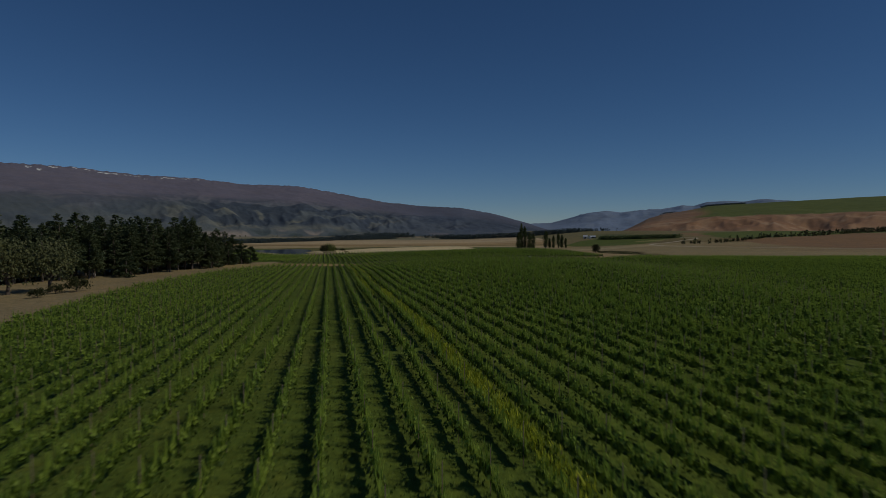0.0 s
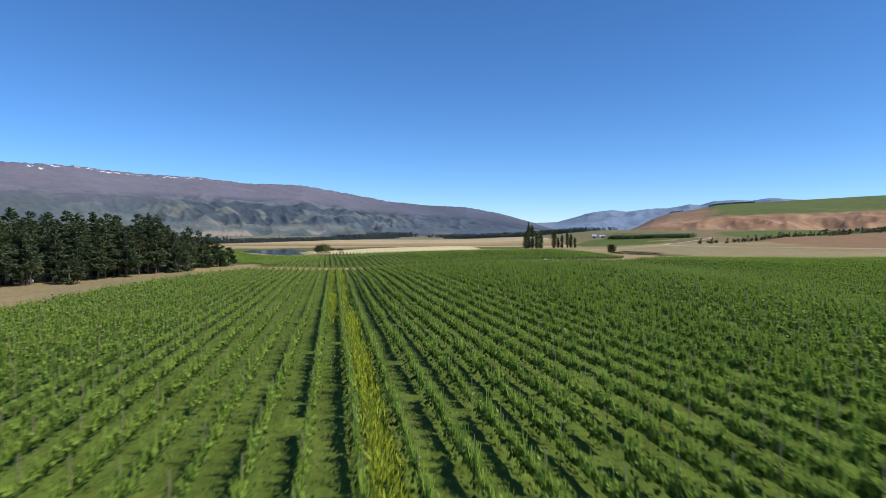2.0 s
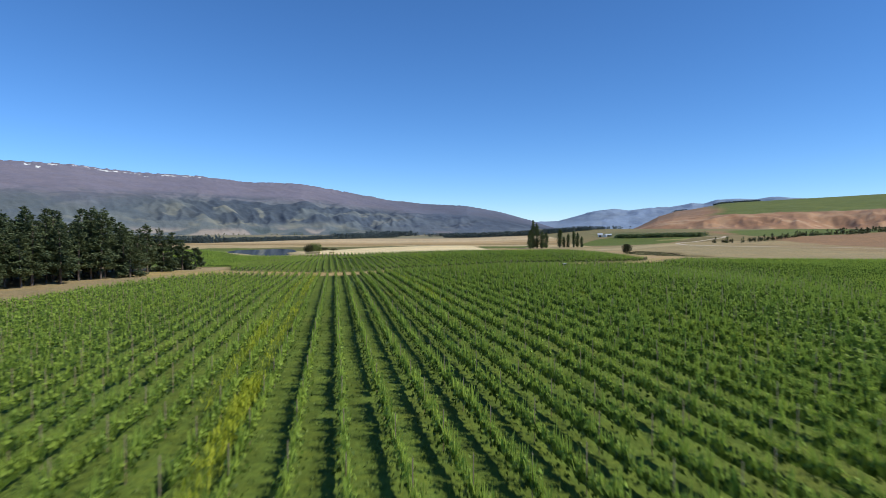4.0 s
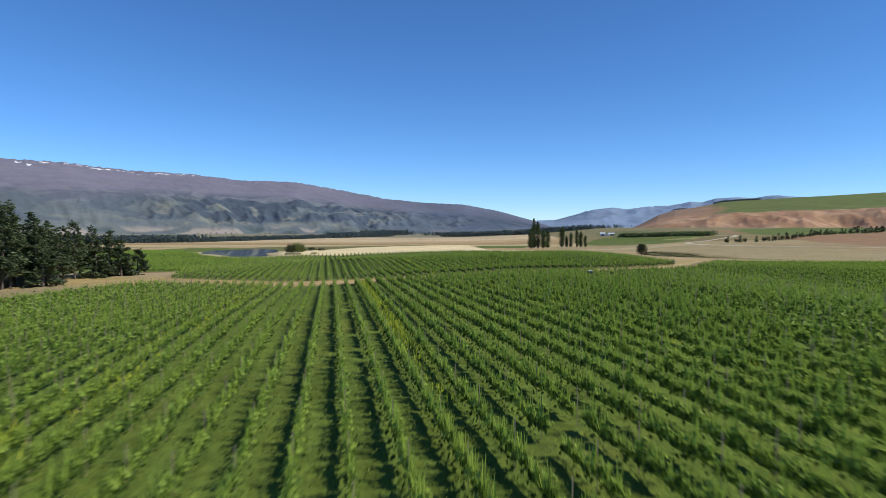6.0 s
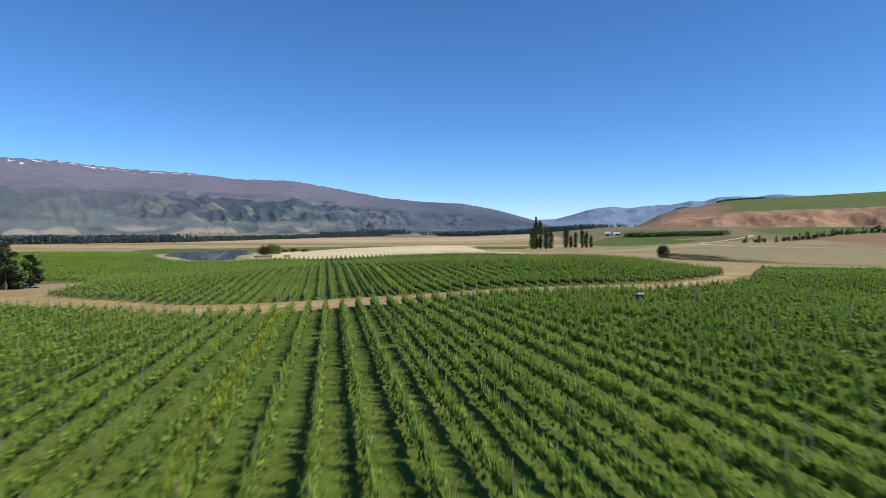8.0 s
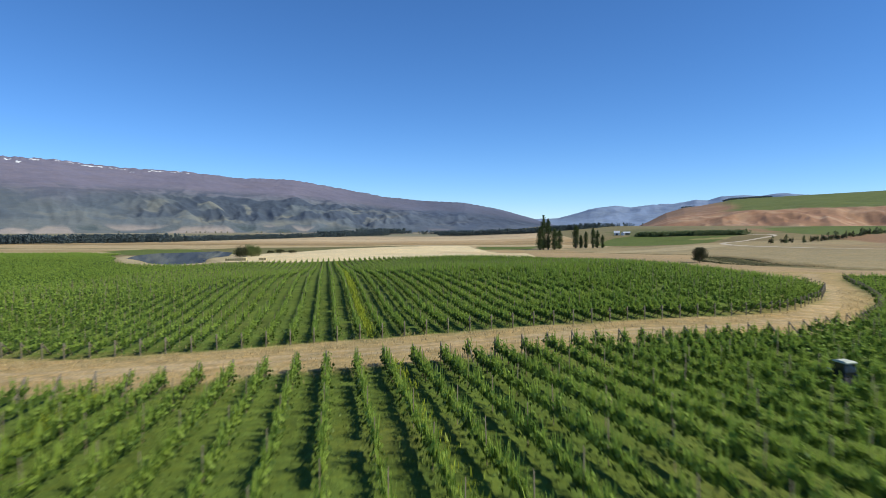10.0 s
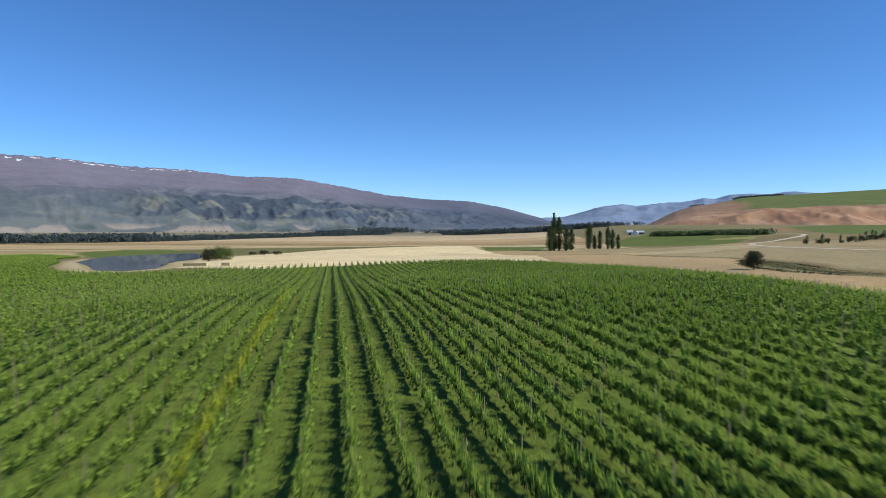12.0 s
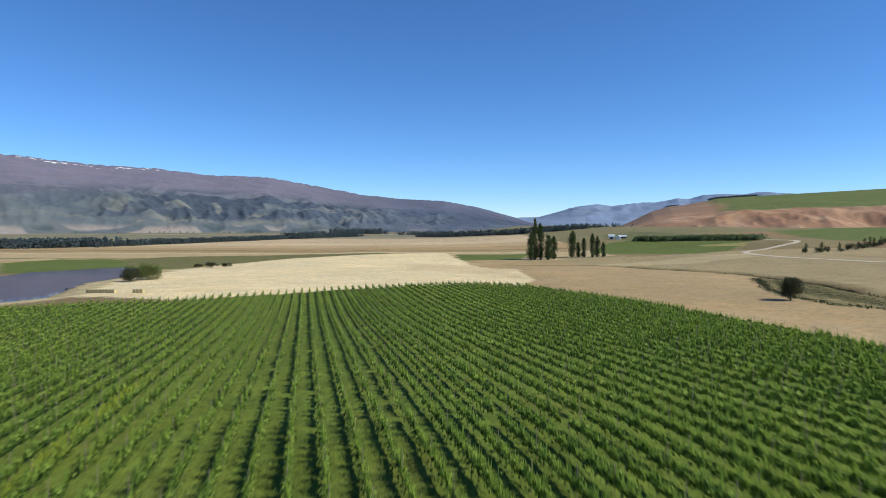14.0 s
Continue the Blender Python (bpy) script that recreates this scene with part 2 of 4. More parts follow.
# edges of the vineyard blocks
BLOCK_A = [(-50, -60), (-62, 60), (-69, 89), (-77, 117), (-84, 140), (-89, 165), (-92, 190), (-92.5, 215), (-88, 240), (-80, 257), (-69, 252), (-52, 246), (-38.5, 238), (-33, 236.5), (-28, 236.8), (-21, 238.5),
           (-12, 242.5), (-5, 244), (0, 245.5), (5, 246.5), (12, 249), (20, 252), (30, 255), (41, 264), (54, 281), (66, 300), (76, 320), (90, 348), (100, 368), (130, 362), (230, 370), (330, 360), (330, -60)]
BLOCK_B = [(-81, 273), (-70.7, 265.5), (-61, 261.5), (-47, 253.5), (-36, 250.5), (-27, 251.5), (-19, 253.7), (-10, 256.6), (-2, 258.6), (6, 259.8), (11, 261.3), (20, 265), (29, 267.5), (34.5, 270), (42, 277.5), (53, 292.5),
           (65, 313), (72.5, 335), (74, 347), (70, 358), (63, 370), (57.5, 385), (54, 400), (51, 415), (49, 430), (46, 446), (41, 461), (34, 476), (28, 488), (20, 496), (3, 494), (-14, 486), (-31, 478), (-45, 466), (-59, 459), (-73, 450.5), (-86, 448.5),
           (-99, 446), (-106, 443), (-140, 447), (-158, 466), (-176, 500), (-200, 532), (-222, 585), (-290, 640), (-330, 560), (-240, 330), (-190, 335), (-104, 324), (-93, 304)]
TRACK = [(-112, 282), (-83, 267), (-69, 258.5), (-52, 250), (-38, 244.2), (-30, 244), (-20, 246), (-10, 249.8), (0, 252.3), (8, 254), (18, 258), (29, 261), (37, 267), (47, 281), (59, 302), (70, 322), (84, 352), (100, 385)]
ROAD = [(420, 520), (300, 570), (231, 614), (225, 637), (215, 675), (212, 706), (212, 730), (219, 745), (232, 752), (271, 788), (288, 801), (296, 815), (297, 830), (290, 858), (270, 900)]
S_ROW = 2.17
ROWS = {"a": (radians(12.6), 1.76, BLOCK_A), "b": (radians(13.1), 0.51, BLOCK_B)}
YELLOW_ROWS = (("a", 9.3, 1.0, -30, 112), ("a", 7.15, 0.6, 104, 142), ("a", 28.95, 0.36, 138, 300), ("a", 47.9, 0.12, -30, 300), ("b", 49.35, 0.8, -30, 348))  # block, offset, thickness, start, where it thins out

TAN, BROWN = (0.9, 0.78, 0.53), (0.46, 0.37, 0.21)
GRASS, PADDOCK, PALE = (0.175, 0.257, 0.047), (0.15, 0.2, 0.05), (0.425, 0.36, 0.22)


def field_colors(x, y):
    c = np.empty(x.shape + (3,))
    c[:] = (0.28, 0.215, 0.125)
    wob = 3.0 * waves(x, y, 35, 8)

    def fill(mask, color, amount=1.0):
        m = (np.asarray(mask, float) * amount)[..., None]
        c[...] = c * (1 - m) + np.array(color) * m

    far = y + wob * 2
    fill((far > 600) & (x < 140), (0.54, 0.45, 0.28))
    for y0, y1, col in ((690, 730, BROWN), (760, 775, (0.3, 0.27, 0.15)), (780, 845, (0.56, 0.45, 0.28)), (845, 862, (0.64, 0.55, 0.38)), (862, 905, (0.43, 0.33, 0.18)), (905, 920, (0.32, 0.25, 0.14)),
                        (920, 985, (0.48, 0.365, 0.21)), (985, 1060, (0.58, 0.45, 0.28)), (1060, 1180, (0.68, 0.565, 0.4)), (1180, 1200, (0.5, 0.4, 0.27)), (1200, 1420, (0.64, 0.52, 0.37)),
                        (1420, 1560, (0.4, 0.35, 0.25)), (1560, 1800, (0.3, 0.3, 0.23)), (1800, 1950, (0.19, 0.21, 0.14)), (1950, 2100, (0.44, 0.38, 0.3)), (2100, 2200, (0.2, 0.22, 0.16)), (2200, 4900, (0.3, 0.27, 0.2))):
        fill((far > y0) & (far <= y1) & (x < 140 + 0.12 * (y - 700)), col)
    # the plain beyond the slanting line of woods
    fill((x < np.interp(y, [900, 957, 1035, 1131, 1408, 1636, 1797], [-620, -487, -406, -381, -301, -239, -130])) & (y > 900) & (y < 1900), (0.27, 0.27, 0.19))
    fill((x > 20) & (y > 330) & (y < 700), (0.5, 0.385, 0.23))
    gx_up = np.interp(y, [380, 392, 408, 435, 463, 482, 508, 530, 552, 575, 617, 659, 668], [330, 190, 150, 135, 131, 131, 136, 138, 136, 134, 124, 105, 83])
    fill((x > gx_up) & (y > 380) & (y < 672) | (x > 83) & (y >= 668) & (y < 760), PALE)
    fill(inside([(60, 668), (90, 672), (184, 735), (212, 728), (206, 700), (150, 668), (110, 664)], x + wob, y), (0.56, 0.48, 0.31), 0.8)
    fill((x > 250 + wob) & (y > 480) & (y < 700), (0.4, 0.31, 0.19), 0.7)
    fill((x > 330 + 1.2 * wob) & (y > 560) & (y < 1000), (0.36, 0.235, 0.15))
    fill((x > 130) & (y > 760) & (y < 1000) & (x < 330), (0.30, 0.255, 0.14))
    fill((x > 130) & (y >= 1000), (0.27, 0.25, 0.14))
    fill(inside([(128, 830), (150, 790), (186, 752), (212, 760), (229, 784), (262, 836), (276, 852), (196, 968), (171, 950), (140, 880)], x + wob * 0.6, y), PADDOCK)
    fill(inside([(222, 834), (246, 800), (262, 834), (226, 850)], x + wob * 0.4, y), (0.42, 0.39, 0.17), 0.8)
    fill(inside([(229, 760), (272, 792), (286, 815), (284, 832), (262, 825), (228, 778)], x + wob * 0.4, y), (0.25, 0.215, 0.115))
    fill(inside([(196, 972), (283, 858), (300, 870), (290, 960), (240, 1120), (190, 1100)], x, y), (0.19, 0.205, 0.1))
    fill(inside([(322, 822), (356, 796), (420, 860), (560, 960), (1300, 1500), (1200, 1760), (747, 1466), (460, 1070), (375, 1020)], x + wob, y), (0.155, 0.205, 0.06))
    fill(inside([(-116, 470), (-127, 500), (-136, 530), (-139, 560), (-147, 636), (-145, 692), (-123, 749), (-89, 794), (-46, 833), (-1, 843), (10, 731), (19, 637), (38, 606), (34, 520), (25, 480), (-43, 440)], x + wob * 0.8, y), TAN)
    fill(inside([(-30, 700), (19, 637), (38, 606), (34, 530), (10, 560), (-20, 600)], x + wob * 2, y), (0.74, 0.6, 0.39), 0.6)
    fill(inside([(-198, 671), (-150, 640), (-145, 692), (-121, 755), (-90, 800), (-48, 838), (-60, 848), (-133, 826), (-227, 792), (-250, 760), (-215, 700)], x + wob, y), (0.2, 0.2, 0.085))
    fill(inside([(-305, 706), (-228, 597), (-205, 580), (-190, 600), (-160, 622), (-150, 640), (-198, 671), (-215, 700), (-250, 758), (-295, 751)], x + wob, y), PADDOCK)
    fill(inside([(6, 824), (11, 724), (57, 742), (71, 822)], x + wob, y), PADDOCK)
    fill(inside([(-205, 560), (-180, 505), (-150, 460), (-120, 440), (-110, 475), (-160, 610), (-176, 630)], x, y), (0.4, 0.35, 0.2))
    fill(step(9, 4, near_line(POND + POND[:1], x, y) + wob * 0.6) * ~inside(POND, x, y), (0.6, 0.52, 0.35), 0.85)
    fill(inside([(-330, 300), (-112, 300), (-128, 440), (-160, 462), (-230, 560), (-330, 600)], x + wob, y), (0.2, 0.25, 0.08))
    gully = near_line(GULLY, x, y)
    fill(inside([(125, 540), (101, 480), (95, 458), (97, 446), (99, 437), (108, 428), (140, 404), (150, 408), (135, 435), (131, 463), (131, 482), (136, 508), (138, 535)], x + wob * 0.7, y + wob) * step(-0.5, 0.3, waves(x, y, 9, 51) + 0.35), (0.2, 0.19, 0.085))
    fill(step(8, 4, gully + wob * 0.5), (0.3, 0.25, 0.12), 0.7)
    fill(step(3.6, 1.8, gully + wob * 0.3), (0.13, 0.095, 0.05))
    fill((x > 95) & (y > 285) & (y < 330 + 0.1 * x), (0.30, 0.30, 0.13))
    fill(step(5, 2, near_line([(101, 379), (119, 362), (200, 366), (330, 362)], x, y)), (0.34, 0.36, 0.12))
    # headlands, vineyard floor and the farm track
    fill(inside([(-170, 110), (-60, 60), (-88, 230), (-84, 262), (-100, 300), (-160, 320)], x, y), (0.42, 0.345, 0.215))
    fill(inside([(-118, 285), (-98, 268), (-82, 262), (-92, 300), (-103, 322), (-118, 312)], x + wob * 0.5, y), (0.5, 0.41, 0.26))
    td = near_line(TRACK, x, y)
    fill(step(16, 9, td + wob * 0.5), (0.53, 0.41, 0.21))
    fill(step(4.0, 6.5, td + wob * 0.4) * step(-14, -8, td * -1.0) * step(0, 1, waves(x, y, 12, 44) + 0.5), (0.36, 0.34, 0.14), 0.7)
    fill(step(0.7, 0.3, np.abs(td - 0.95) + 0.07 * wob) * step(-100, -60, x), (0.62, 0.49, 0.32), 0.75)
    for key in "ab":
        ang, phase, poly = ROWS[key]
        m = inside(poly, x, y)
        fill(m, GRASS)
        fill(m * step(0.35, 1.0, waves(x, y, 22, 12)), (0.26, 0.26, 0.08), 0.3)
        fill(m * step(9, 4.0, td + 2.0 * waves(x, y, 6, 14)), (0.42, 0.33, 0.15), 0.6)
    return c


def grid_mesh(name, xs, ys, mat):
    X, Y = np.meshgrid(xs, ys)
    v = np.stack([X, Y, land(X, Y)], -1).reshape(-1, 3)
    nx, ny = len(xs), len(ys)
    i = (np.arange(ny - 1)[:, None] * nx + np.arange(nx - 1)[None]).ravel()
    f = np.stack([i, i + 1, i + nx + 1, i + nx], 1)
    rows = (inside(BLOCK_A, X, Y) | inside(BLOCK_B, X, Y)).astype(float)
    return mesh_np(name, v, f, [mat], colors=np.dstack([field_colors(X, Y), rows]).reshape(-1, 4), smooth=True)


def spaced(*stretches):
    out = []
    for a, b, d in stretches:
        out += list(np.arange(a, b, d))
    return np.array(out + [stretches[-1][1]])


gx = spaced((-4600, -1000, 300), (-1000, -320, 20), (-320, -100, 4), (-100, 110, 2.3), (110, 330, 4), (330, 1000, 14), (1000, 4600, 300))
gy = spaced((-3000, -200, 400), (-200, -40, 20), (-40, 230, 4.5), (230, 275, 0.8), (275, 330, 1.6), (330, 540, 2.6), (540, 1150, 5), (1150, 2400, 25), (2400, 4700, 200))
ground = tagged(new("ground", grid_mesh("ground", gx, gy, M_LAND)), "valley floor of dry pasture, grass and pale stubble fields", "ground", kind="structure")


def strip(name, line, width, lift, mat, wobble=0.3):
    """A ribbon laid on the land."""
    pts = []
    for (x0, y0), (x1, y1) in zip(line, line[1:]):
        n = max(2, int(math.hypot(x1 - x0, y1 - y0) / 3))
        pts += [(x0 + (x1 - x0) * k / n, y0 + (y1 - y0) * k / n) for k in range(n)]
    pts = np.array(pts + [line[-1]], float)
    for _ in range(6):
        pts[1:-1] = (pts[:-2] + 2 * pts[1:-1] + pts[2:]) / 4
    d = np.gradient(pts, axis=0)
    d /= np.linalg.norm(d, axis=1)[:, None]
    nrm = np.stack([d[:, 1], -d[:, 0]], 1)
    k = 5
    vs = []
    for j in range(k):
        o = (j / (k - 1) - 0.5) * width * (1 + wobble * waves(pts[:, 0], pts[:, 1], 14, 20 + j) * (j in (0, k - 1)))
        p = pts + nrm * np.reshape(o, (-1, 1))
        vs.append(np.stack([p[:, 0], p[:, 1], land(p[:, 0], p[:, 1]) + lift - (0.08 if j in (0, k - 1) else 0)], 1))
    v = np.stack(vs, 1).reshape(-1, 3)
    i = (np.arange(len(pts) - 1)[:, None] * k + np.arange(k - 1)[None]).ravel()
    return mesh_np(name, v, np.stack([i, i + 1, i + k + 1, i + k], 1), [mat], smooth=True)


tagged(new("gravel_road", strip("gravel_road", ROAD, 4.8, 0.2, M_GRAVEL)), "pale gravel farm road bending back across the pasture", "road", kind="structure")
wx = np.array([p[0] for p in POND]), np.array([p[1] for p in POND])
_cx, _cy = wx[0].mean(), wx[1].mean()
pv = [(_cx, _cy, -7.6)] + [(_cx + (a - _cx) * 1.02, _cy + (b - _cy) * 1.02, -7.6) for a, b in POND]
water = bpy.data.meshes.new("water")
water.from_pydata(pv, [], [(0, i + 1, (i + 1) % len(POND) + 1) for i in range(len(POND))])
water.materials.append(M_WATER)
tagged(new("pond", water), "dark blue irrigation pond with rippled water beside the vines", "pond", kind="structure")


# ---------------------------------------------------------------- mountains and hill
def ridged(a, r, sa, sr, seed, octaves=4):
    """Ridged unevenness on direction (degrees) and distance, 0 to 1."""
    out, amp, tot = np.zeros(a.shape), 1.0, 0.0
    q = np.random.RandomState(seed)
    for o in range(octaves):
        off = q.uniform(0, 100, 2)
        val = np.array([noise.noise((float(u), float(v), seed * 3.7)) for u, v in zip((a * sa * 2 ** o + off[0]).ravel(), (r * sr * 2 ** o + off[1]).ravel())]).reshape(a.shape)
        out += amp * (1 - 2 * np.abs(val))
        tot += amp
        amp *= 0.5
    return out / tot


def polar(name, crest, r0, r1, profile, color, na, nr, label, mat):
    """A range seen from the valley: crest as (direction in degrees, rise per metre of distance)."""
    a0, a1 = max(crest[0][0], -40), min(crest[-1][0], 37)
    az = np.concatenate([np.linspace(crest[0][0], a0, 20, endpoint=False), np.linspace(a0, a1, na), np.linspace(a1, crest[-1][0], 20)[1:]])
    az = np.unique(az)
    na = len(az)
    el = np.interp(az, [c[0] for c in crest], [c[1] for c in crest])
    q = np.concatenate([np.linspace(0, 1, nr), [1.03, 1.08]])
    A, Q = np.meshgrid(az, q)
    E = np.broadcast_to(el, A.shape)
    R = r0 + (r1 - r0) * Q
    Z, key = profile(A, Q, E, R)
    v = np.stack([R * np.sin(np.radians(A)), 155 + R * np.cos(np.radians(A)), Z], -1).reshape(-1, 3)
    i = (np.arange(len(q) - 1)[:, None] * na + np.arange(na - 1)[None]).ravel()
    me = mesh_np(name, v, np.stack([i, i + 1, i + na + 1, i + na], 1), [mat], colors=color(A, Q, key, Z).reshape(-1, 3), smooth=True)
    return tagged(new(name, me), label, "mountain", kind="structure")


LEFT = [(-75, 0.085), (-55, 0.095), (-37.7, 0.0918), (-35.5, 0.0912), (-33.7, 0.0907), (-31.8, 0.0870), (-29.0, 0.0829), (-24.7, 0.0808), (-20.6, 0.0736),
        (-15.8, 0.0718), (-11.8, 0.0604), (-7.8, 0.0475), (-4.7, 0.0414), (-0.5, 0.0378), (2.6, 0.0277), (5.2, 0.0151), (6.7, 0.0079), (8.5, 0.0)]
FAR = [(2.0, 0.0), (3.6, 0.0025), (5.7, 0.0115), (7.9, 0.0132), (9.2, 0.0193), (11.2, 0.0288), (12.9, 0.0321), (14.1, 0.0293), (15.9, 0.0325), (17.6, 0.0330),
       (19.4, 0.0393), (20.3, 0.0382), (21.4, 0.0437), (23.1, 0.0448), (24.3, 0.0435), (25.5, 0.0462), (26.7, 0.0449), (28.3, 0.0411), (30.6, 0.0371), (36, 0.03)]
HILL = [(12.5, -0.005), (14.3, -0.001), (14.7, 0.001), (15.4, 0.0062), (16.9, 0.0195), (18.3, 0.0268), (19.6, 0.0295), (21.3, 0.0347), (21.9, 0.0372), (23.3, 0.0389), (24.5, 0.0397), (26.1, 0.0409),
        (27.3, 0.0418), (29.1, 0.0430), (30.9, 0.0442), (33.2, 0.0458), (45, 0.05), (75, 0.055)]


def billow(a, r, sa, sr, seed, octaves=3):
    """Soft unevenness on direction (degrees) and distance, about -1 to 1."""
    out, amp, tot = np.zeros(a.shape), 1.0, 0.0
    q = np.random.RandomState(seed)
    for o in range(octaves):
        off = q.uniform(0, 100, 2)
        out += amp * np.array([noise.noise((float(u), float(v), seed * 2.3)) for u, v in zip((a * sa * 2 ** o + off[0]).ravel(), (r * sr * 2 ** o + off[1]).ravel())]).reshape(a.shape)
        tot += amp
        amp *= 0.5
    return 1.6 * out / tot


def left_profile(A, Q, E, R):
    """A smooth upper mountain behind a bench of gullied foothills."""
    top = 9 + E * (2300 + 2200)
    lean = A + 1.2 * billow(A, R, 0.12, 0.001, 3, 2) + R * 0.0022
    spur = ridged(lean, R, 0.17, 0.0008, 5, 4)
    fine = ridged(lean, R, 0.62, 0.003, 9, 3)
    foot = np.clip(Q / 0.36, 0, 1) ** 1.05 * 0.40
    up = np.clip((Q - 0.36) / 0.64, 0, 1) ** 1.1 * 0.60
    edge = np.minimum(1, Q * 7) * (1 - step(0.8, 1.0, Q))
    strong = (0.45 + 0.55 * step(-33, -23, A)) * np.clip(E / 0.055, 0.12, 1.1)
    z = -12 + (top + 12) * (foot + up)
    z = z + edge * strong * ((spur - 0.45) * (7 + 20 * step(0.62, 0.34, Q)) + (fine - 0.45) * (3 + 17 * step(0.55, 0.3, Q)))
    z = z + 9 * (ridged(A, R, 1.4, 0.003, 2, 3) - 0.5) * step(0.8, 1, Q) * np.clip(E / 0.05, 0, 1)
    return np.where(Q > 1, np.minimum(z, top) - (Q - 1) * 900, z), spur


def left_color(A, Q, n, Z):
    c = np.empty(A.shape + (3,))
    # purple-brown tussock, shifted to blue for haze painted into the base colour
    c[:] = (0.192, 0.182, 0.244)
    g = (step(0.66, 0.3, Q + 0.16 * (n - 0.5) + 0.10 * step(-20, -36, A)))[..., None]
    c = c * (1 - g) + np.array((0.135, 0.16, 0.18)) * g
    strong = 0.4 + 0.6 * step(-33, -22, A)
    patch = billow(A - Q * 22, Q * 1000, 0.2, 0.0075, 33, 4)  # blue-green scrub, with shade painted dark into the gullies and shady faces
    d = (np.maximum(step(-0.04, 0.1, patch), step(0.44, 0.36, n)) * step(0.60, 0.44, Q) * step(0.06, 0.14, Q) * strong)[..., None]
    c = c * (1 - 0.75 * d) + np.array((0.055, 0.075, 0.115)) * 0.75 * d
    open_ = billow(A + Q * 14, Q * 1000, 0.22, 0.011, 35, 4)  # paler green-grey patches on the lower slopes
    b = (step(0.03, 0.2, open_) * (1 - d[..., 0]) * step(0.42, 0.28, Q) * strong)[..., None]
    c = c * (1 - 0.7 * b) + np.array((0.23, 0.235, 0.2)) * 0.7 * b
    st = np.sin(A * 0.9 + 3 * np.sin(A * 0.37)) + np.sin(Q * 700 + 2 * np.sin(A * 0.5)) + 1.6 * (n - 0.5)  # strips of fields along the foot
    low = step(0.08, 0.035, Q + 0.05 * (n - 0.5))
    for k, col in ((0.5, (0.42, 0.36, 0.32)), (-0.9, (0.07, 0.1, 0.11))):
        m = (low * (step(k - 0.2, k + 0.2, st) if k > 0 else step(k + 0.2, k - 0.2, st)) * 0.75)[..., None]
        c = c * (1 - m) + np.array(col) * m
    # the range's far end is painted a darker blue, for haze
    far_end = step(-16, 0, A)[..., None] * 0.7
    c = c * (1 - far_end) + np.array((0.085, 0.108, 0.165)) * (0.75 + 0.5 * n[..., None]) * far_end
    drift = np.zeros(A.shape)  # old snow lying under the crest
    for a0, a1, q0, q1 in ((-37.2, -36.7, 0.90, 0.95), (-36.4, -36.1, 0.84, 0.9), (-35.6, -35.0, 0.93, 0.97), (-33.9, -33.3, 0.955, 0.98), (-33.1, -32.3, 0.955, 0.975), (-32.2, -30.7, 0.905, 0.95), (-30.3, -29.7, 0.93, 0.95),
                           (-29.5, -29.1, 0.925, 0.95), (-28.8, -28.5, 0.87, 0.9), (-27.4, -25.4, 0.93, 0.958), (-25.3, -24.9, 0.96, 0.985), (-24.5, -24.2, 0.94, 0.96)):
        t = (A - a0) / (a1 - a0)
        drift = np.maximum(drift, (t > 0) & (t < 1) & (Q > q0 + 0.4 * (q1 - q0) + 0.015 * t + 0.008 * np.sin(t * 11)) & (Q < q1 + 0.012 * np.sin(t * 9) * (1 - t)))
    drift = drift[..., None]
    return c * (1 - drift) + np.array((0.8, 0.83, 0.87)) * drift


def far_profile(A, Q, E, R):
    top = 9 + E * 4700
    n = ridged(A + R * 0.003, R, 0.35, 0.004, 15)
    z = -5 + (top + 5) * step(-0.1, 1, Q) + (1 - step(0.8, 1, Q)) * Q * (n - 0.5) * 40 * np.clip(E / 0.03, 0, 1)
    return np.where(Q > 1, top - (Q - 1) * 900, z), n


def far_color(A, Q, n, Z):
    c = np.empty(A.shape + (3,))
    # distance haze painted as a pale blue base colour
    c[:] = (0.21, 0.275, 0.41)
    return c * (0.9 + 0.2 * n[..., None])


def hill_profile(A, Q, E, R):
    top = 9 + E * 2900
    n = ridged(A + R * 0.006, R, 0.14, 0.0025, 25)
    n2 = ridged(A, R, 0.4, 0.008, 27, 3)
    scarp = step(0.0, 0.28, Q + 0.10 * (n - 0.5)) * 0.36
    z = -3 + (top + 3) * (scarp + 0.64 * step(0.2, 1.0, Q) ** 0.85)
    edge = np.minimum(1, Q * 8) * (1 - step(0.4, 0.6, Q))
    z = z + edge * ((n - 0.5) * 9 + (n2 - 0.5) * 3) * np.clip(E / 0.035, 0.1, 1.2)
    z = z - 3 * (1 - np.minimum(1, Q * 20))
    return np.where(Q > 1, top - (Q - 1) * 500, z), n


